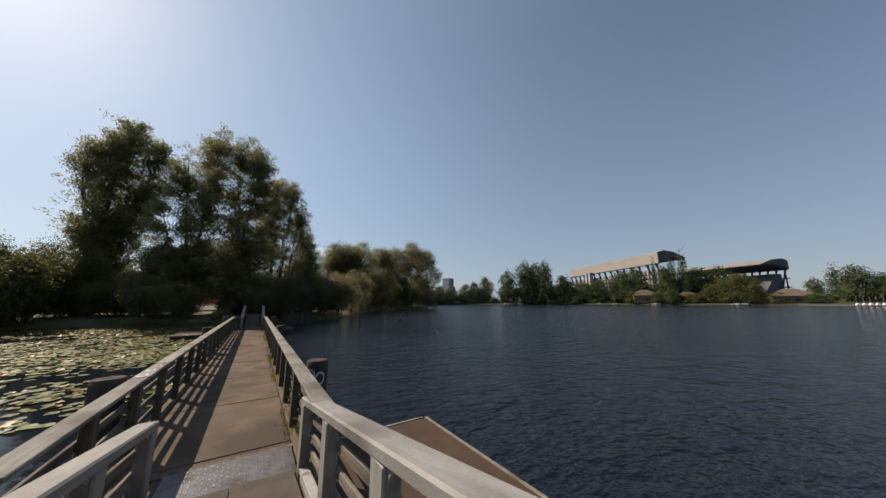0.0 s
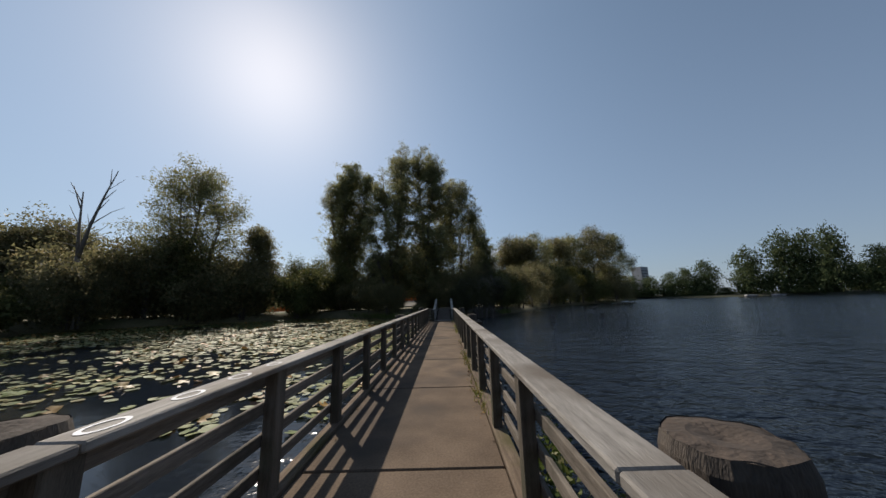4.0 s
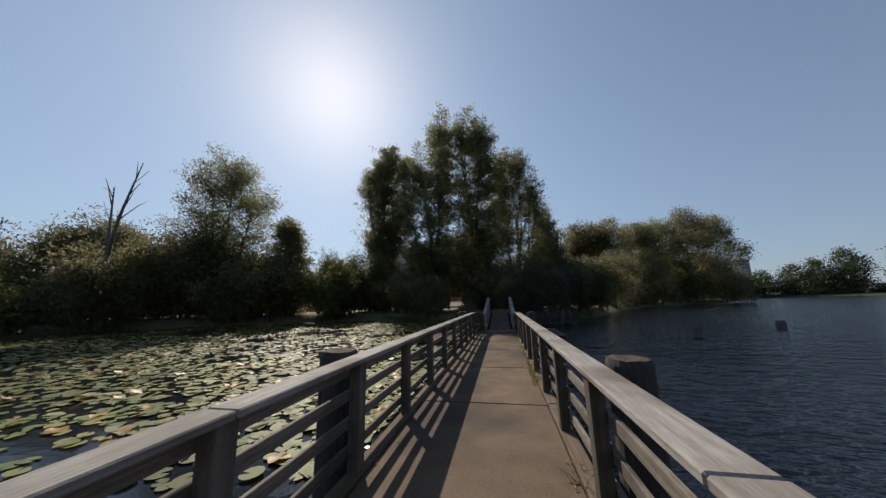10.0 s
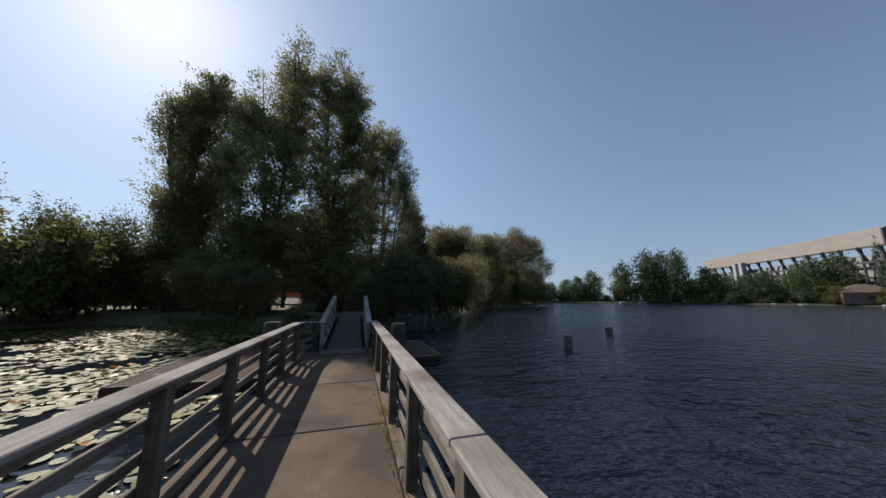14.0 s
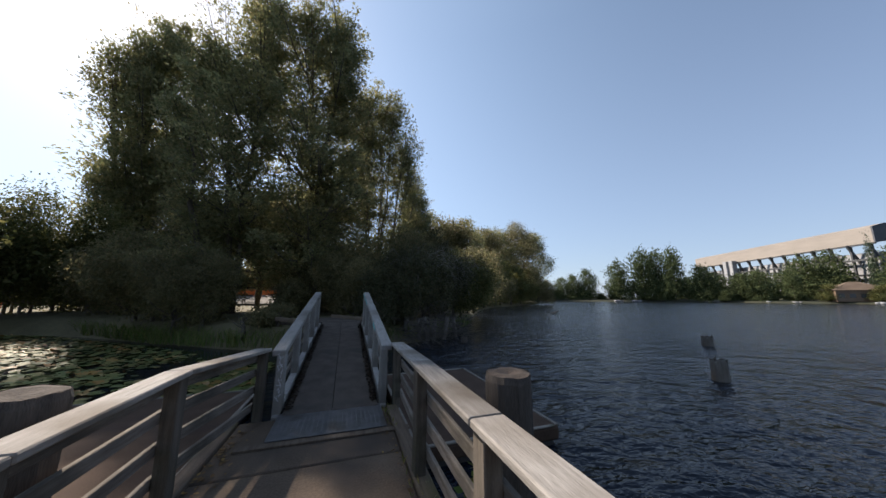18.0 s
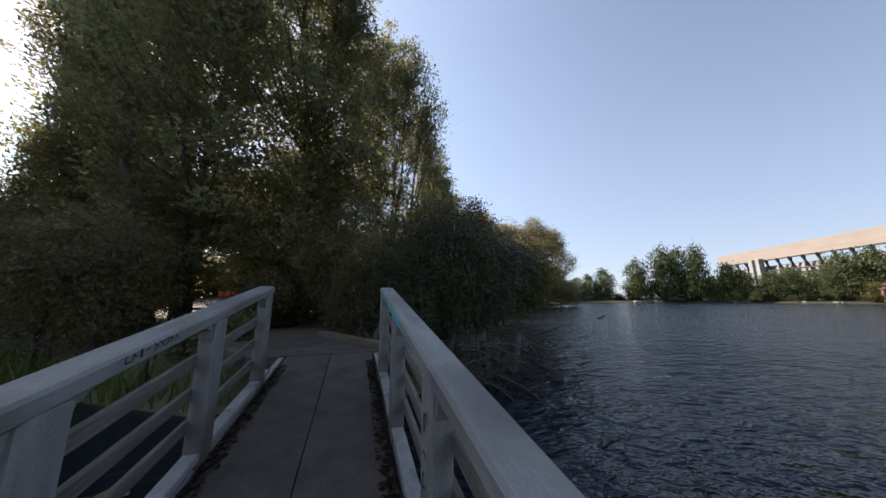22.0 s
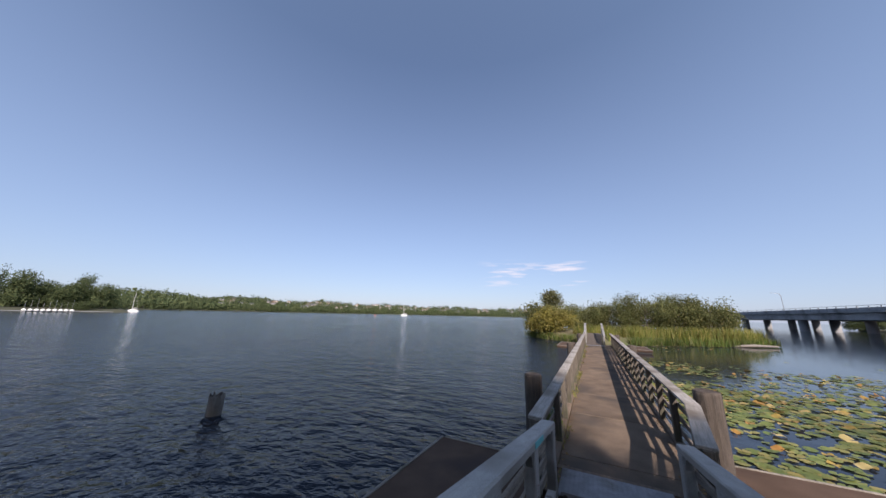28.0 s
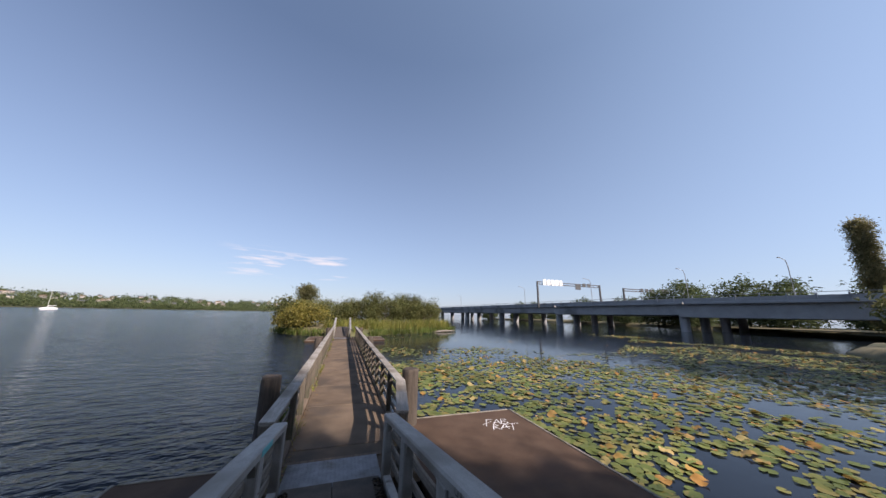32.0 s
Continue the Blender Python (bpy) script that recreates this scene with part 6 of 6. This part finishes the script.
# ---------------------------------------------------------------- reed island behind the walkway's start
RI = "growth on the reed island"
bush((5.2, -35.5, 0.3), 3.6, 3.2, 13000, 0.145, M_LEAF_YELLOW, "yellow-green willow bush leaning over the water", 201, group=RI)
bush((6.9, -40.5, 0.3), 3.8, 3.0, 6000, 0.238, M_LEAF_OLIVE, "olive willow bush behind the yellow-green one", 202, group=RI)
tree("birch_tree", (6.8, -53.5, 0.4), 7.4, rounded(7.2, 1.9, 77, 8, 0.35), 7000, 0.2, M_LEAF, "small slim tree on the reed island", 203, r0=0.1, n=9, spread=1.4, group=RI)
for k, (x, y, h, w) in enumerate(((1.2, -44.1, 4.0, 3.4), (-2.5, -45.6, 4.8, 3.6), (-6.3, -43.9, 5.2, 3.6), (-10.2, -45.1, 5.8, 3.8), (-13.5, -46.2, 5.2, 3.6), (-7.8, -49.7, 6.0, 4.2), (2.4, -49.9, 4.6, 3.6), (-14.9, -49.8, 4.8, 3.4))):
    bush((x, y, 0.3), h, w, 9500, 0.162, M_LEAF_OLIVE, "olive-brown willow thicket on the reed island", 210 + k, group=RI, shell=0.3)
gr = np.random.default_rng(33)


def inside(x, y, poly):
    r = np.zeros(len(x), bool)
    for (x0, y0), (x1, y1) in zip(poly, poly[1:] + poly[:1]):
        r ^= ((y0 > y) != (y1 > y)) & (x < (x1 - x0) * (y - y0) / (y1 - y0 + 1e-9) + x0)
    return r


x, y = -20 + 24 * gr.random(30000), -45 + 15 * gr.random(30000)
ok = inside(x, y, [(-0.9, -31.2), (-10.2, -36.0), (-17.3, -41.3), (-16.2, -42.9), (-8.9, -39.7), (2.6, -34.4), (1.6, -31.3)]) & ~((abs(x) < 1.1) & (y > -33.0))
v, f = blades(x[ok], y[ok], np.full(ok.sum(), -0.1), 1.5, 0.16, 0.05, gr)
tagged(raw("reeds", v, f, M_REED), "tall yellow-green reeds along the island's edge", "reeds", kind="stuff")
x, y = -20 + 31 * gr.random(36000), -46 + 17 * gr.random(36000)
ok = inside(x, y, [(-3.4, -30.6), (-11.1, -35.6), (-18.2, -41.3), (-16.2, -42.9), (-9.3, -38.0), (-2.6, -32.3)]) | inside(x, y, [(1.4, -30.3), (5.9, -33.1), (8.9, -37.7), (7.5, -38.5), (4.6, -34.1), (1.4, -32.0)])
v, f = blades(x[ok], y[ok], np.full(ok.sum(), -0.3), 0.8, 0.22, 0.05, gr)
tagged(raw("reeds", v, f, M_GRASS), "short green sedge along the island's waterline", "reeds", kind="stuff")
bm = bmesh.new()
tube(bm, [(-12.8, -37.5, -0.3), (-14.7, -38.3, -0.15), (-17.1, -39.6, -0.2)], [0.14, 0.16, 0.1], 8)
tagged(part("drift_log", bm, M_DEADWOOD, smooth=True), "bleached drift log lying at the reed edge", "log")

# reeds and grass of the wooded island's shore
x, y = -20 + 24 * gr.random(40000), 5.5 + 18 * gr.random(40000)
ok = inside(x, y, [(-1.9, 7.3), (-6.5, 9.7), (-11.6, 14.2), (-17.5, 20.7), (-15.2, 22.2), (-8.6, 15.5), (-4.0, 11.1), (-1.4, 8.3)])
v, f = blades(x[ok], y[ok], np.full(ok.sum(), -0.25), 0.62, 0.36, 0.028, gr)
tagged(raw("reeds", v, f, M_GRASS), "green shore reeds and grass beside the lily pond", "reeds", kind="stuff")
x, y = 1.2 + 10 * gr.random(9000), 6.3 + 11 * gr.random(9000)
ok = inside(x, y, [(1.4, 7.4), (5.6, 9.8), (9.2, 15.3), (7.9, 14.8), (4.4, 10.7), (1.4, 8.3)])
v, f = blades(x[ok], y[ok], np.full(ok.sum(), -0.2), 0.6, 0.3, 0.03, gr)
tagged(raw("reeds", v, f, M_GRASS), "ragged shore grass under the shrubs", "reeds", kind="stuff")

# brush pile of dead branches on the shore by the gangway
brush = bmesh.new()
gb = random.Random(44)
for k in range(520):
    u = gb.random()
    p = Vector((2.6 + 3.6 * u + gb.uniform(-0.6, 0.5), 7.8 + 3.1 * u + gb.uniform(-1.0, 0.8), -0.1 + 0.85 * gb.random() ** 2))
    a, ln = gb.uniform(-2.4, 1.2), gb.uniform(0.5, 1.8)
    w = gb.uniform(0.004, 0.010) if k % 8 else gb.uniform(0.018, 0.035)
    pts, d = [p], Vector((math.cos(a), math.sin(a) * 0.8, gb.uniform(0.0, 0.35)))
    for i2 in range(4):
        d += Vector((gb.uniform(-.35, .35), gb.uniform(-.35, .35), gb.uniform(-.5, .12)))
        nxt = pts[-1] + d.normalized() * ln / 4
        nxt.z = max(nxt.z, -0.40)
        pts.append(nxt)
        if k % 2 == 0 and i2:
            e = nxt + Vector((gb.uniform(-.4, .4), gb.uniform(-.4, .3), gb.uniform(-.3, .15)))
            tube(brush, [nxt, e], [w * 0.55, 0.003], 3, False)
    tube(brush, pts, [w, w * 0.85, w * 0.7, w * 0.5, 0.003], 4, False)
tagged(part("brush_pile", brush, M_TWIG), "tangle of grey dead branches drooping into the lake", "branches", kind="stuff")
for k, (x, y, h) in enumerate(((2.8, 8.7, 1.05), (3.5, 8.7, 0.95), (3.8, 8.5, 1.1), (4.3, 8.9, 0.8), (4.8, 8.7, 1.0), (5.6, 9.5, 0.9))):
    stake = pile(x, y, h * 0.7, 0.105, "pale broken stake on the shore", ragged=0.06, seed=50 + k, name="shore_stake", group="broken stakes on the shore", shaft=M_STAKE)
    stake.rotation_euler = (0.10 * math.sin(k * 2.1), 0.16 * math.cos(k * 1.7), 0)

# ---------------------------------------------------------------- lily pads
def pad_mesh(n=11, notch=0.5):
    a = np.linspace(notch / 2, 2 * math.pi - notch / 2, n)
    return np.concatenate([[(0.08, 0, 0)], np.stack([np.cos(a), np.sin(a), np.zeros(n)], 1)])


def pads(count, seed, zone, size=(0.065, 0.14)):
    """Places and sizes of pads in patches; zone gives the share of cover at arrays of x, y."""
    g = np.random.default_rng(seed)
    out = []
    while len(out) < count:
        x, y = -1.75 - 40 * g.random() ** 1.5, -34 + 55.4 * g.random()
        if g.random() < zone(x, y):
            out.append((x, y, g.uniform(*size), g.random() * 6.28, g.normal() * 5, g.normal() * 5))
    return out


def cover(x, y):
    if (-4.4 < x and -2.8 < y < 2.6) or (-4.2 < x and -27.6 < y < -24.0):
        return 0
    thin = 0.55 if y < -12 and x > -14 else 1.0
    x, y = 1.12 * x, y / 0.71
    edge = 26 - 0.62 * abs(x + 19) if x > -19 else 25
    if y > min(edge, 8.0 + (-x - 2) * 1.05):
        return 0
    patch = noise.noise((x * 0.16, y * 0.11, 3)) + 0.5 * noise.noise((x * 0.5, y * 0.4, 9))
    dense = min(1, max(0, (y + 25) / 13))
    if y < -19 - 0.9 * max(0, -x - 24) and x > -42:
        return max(0, min(0.5, 0.1 + 1.2 * patch)) if (x > -17 and y > -27) else max(0, 0.10 * (patch - 0.1))
    return thin * max(0, min(1, 0.02 + 2.3 * patch + (0.72 + 0.3 * (y > -15)) * dense - 0.3 * (y < -22) + 0.25 * (x < -26)))


shape = pad_mesh()


def pad_group(name, places, mat, label, curl=0.0):
    vs, fs, base = [], [], 0
    n = len(shape)
    g = np.random.default_rng(len(places))
    for x, y, r, a, t0, t1 in places:
        p = shape * r
        rim = np.hypot(p[:, 0], p[:, 1]) / r
        p[:, 2] = curl * r * rim * (0.4 + np.sin(3 * np.arctan2(p[:, 1], p[:, 0]) + a)) + rim * r * 0.06 * g.random()
        m = np.array(Matrix.Rotation(a, 3, "Z") @ Matrix.Rotation(radians(t0 * (1 + 2 * (curl > 0.1))), 3, "X"))
        q = p @ m.T
        q[:, 2] -= q[:, 2].min() * 0.6
        vs.append(q + (x, y, WATER_Z + 0.012 + 0.01 * g.random()))
        fs.append(np.array([(0, k, k + 1) for k in range(1, n - 1)]) + base)
        base += n
    return tagged(raw(name, np.concatenate(vs), np.concatenate(fs), mat), label, "lily pads", kind="stuff")


allp = pads(22000, 3, cover)
near = [p for p in allp if p[0] > -6 and -15 < p[1] < -1][:260]
near_set = set(id(p) for p in near)
rest = [p for p in allp if id(p) not in near_set]
pad_group("lily_pads", [p for k, p in enumerate(rest) if k % 12], M_PAD, "floating green water-lily pads covering the pond", 0.04)
pad_group("lily_pads", [p for k, p in enumerate(rest) if k % 12 == 0], M_PADOLD, "curled yellow and orange water-lily leaves among the green", 0.17)
bed = thing("lily_bed", "green water-lily pads floating close beside the walkway", "lily pads")
one = raw("lily_pad", shape + np.array([(0, 0, 0.03 * math.hypot(q[0], q[1])) for q in shape]), np.array([(0, k, k + 1) for k in range(1, len(shape) - 1)]), M_PAD, bed)
for k, (x, y, r, a, t0, t1) in enumerate(near):
    ob = one if k == 0 else new("lily_pad", one.data)
    ob.matrix_basis = Matrix.LocRotScale((x, y, WATER_Z + 0.014 + 0.01 * (k % 3)), Euler((radians(t0 * 0.6), radians(t1 * 0.6), a)), (r, r, r))
    ob.parent = bed

# weeds and moss along the walkway's windward edge
gw = np.random.default_rng(61)
n = 2600
y = -24.0 + 24 * gw.random(n)
keep_it = (np.sin(y * 1.9) + np.sin(y * 0.73 + 1) + gw.normal(size=n) * 0.6) > 0.5
y = y[keep_it]
x = X1 + 0.0 + 0.05 * gw.normal(size=len(y))
v, f = blades(x, y, np.full(len(y), -0.01), 0.10, 0.5, 0.012, gw)
tagged(raw("edge_weeds", v, f, M_REED), "dry yellow weeds and moss along the walkway's edge", "weeds", kind="stuff")
for k, (yy, s) in enumerate(((-22.0, 1.0), (-21.2, 0.8), (-23.1, 0.7), (-2.8, 0.7))):
    v, f = leaves([(X1 + 0.32, yy, 0.05, 0.22 * s, 0.45 * s, 0.30 * s), (X1 + 0.42, yy + 0.3, 0.2, 0.18 * s, 0.2 * s, 0.22 * s)], 420, 0.06, 300 + k, per=6)
    w = thing("creeper", "green creeping weed growing through the railing", "plant", "weeds in the railing")
    raw("leaves", v, f, M_GRASS, w)

# fallen leaves and grit gathered at the edges and at the gangway's foot
gl = np.random.default_rng(77)
n = 1500
y = -24.0 + 23.7 * gl.random(n)
side = np.where(gl.random(n) < 0.62, 1, -1)
edge = np.abs(gl.normal(size=n)) * 0.07 + 0.012
x = np.where(side > 0, X1 - edge, X0 + edge)
foot = gl.random(n) < 0.16
x[foot] = np.where(gl.random(foot.sum()) < 0.6, -0.98, 0.86) + 0.10 * gl.normal(size=foot.sum())
y[foot] = -0.8 + 0.5 * gl.normal(size=foot.sum())
keep_it = ((np.sin(y * 1.3) + np.sin(y * 0.41 + 2) + gl.normal(size=n) * 0.8 > 0.3) | foot) & (x > X0 + 0.01) & (x < X1 - 0.01) & (y < -0.05)
x, y = x[keep_it], y[keep_it]
n = len(x)
a, s2 = gl.random(n) * 6.28, 0.010 + 0.022 * gl.random(n)
z2 = 0.006 + 0.008 * gl.random(n)
ux, uy = np.cos(a) * s2, np.sin(a) * s2
tilt = 0.35 * s2 * gl.normal(size=n)
v = np.stack([np.stack([x - ux, y - uy, z2], 1), np.stack([x + uy * .5, y - ux * .5, z2 + np.abs(tilt)], 1), np.stack([x + ux, y + uy, z2 + np.abs(tilt) * .5], 1), np.stack([x - uy * .5, y + ux * .5, z2], 1)], 1).reshape(-1, 3)
tagged(raw("leaf_litter", v, np.arange(len(v)).reshape(-1, 4), M_LITTER), "brown fallen leaves along the walkway's edges", "leaf litter", kind="stuff")
# dark debris swept against the gangway's kerbs
gd = np.random.default_rng(71)
n = 2600
side = gd.random(n) < 0.5
px = np.where(side, -0.575 + 0.10 * gd.random(n) ** 2.2, 0.695 - 0.10 * gd.random(n) ** 2.2)
py = 0.1 + 5.9 * gd.random(n)
pz = 0.05 + 0.71 * (py + 0.02) / 6.47 + 0.006 + 0.012 * gd.random(n)
ang, sz = gd.random(n) * 6.28, 0.012 + 0.022 * gd.random(n)
cx, cy = np.cos(ang) * sz, np.sin(ang) * sz
tip = 0.006 * gd.normal(size=n)
v = np.stack([np.stack([px - cx, py - cy, pz], 1), np.stack([px + cy * 0.6, py - cx * 0.6, pz + tip], 1), np.stack([px + cx, py + cy, pz], 1), np.stack([px - cy * 0.6, py + cx * 0.6, pz - tip * 0.5], 1)], 1).reshape(-1, 3)
tagged(raw("leaf_litter", v, np.arange(len(v)).reshape(-1, 4), M_MULCH), "dark rotten leaf debris along the gangway's kerbs", "leaf litter", kind="stuff")
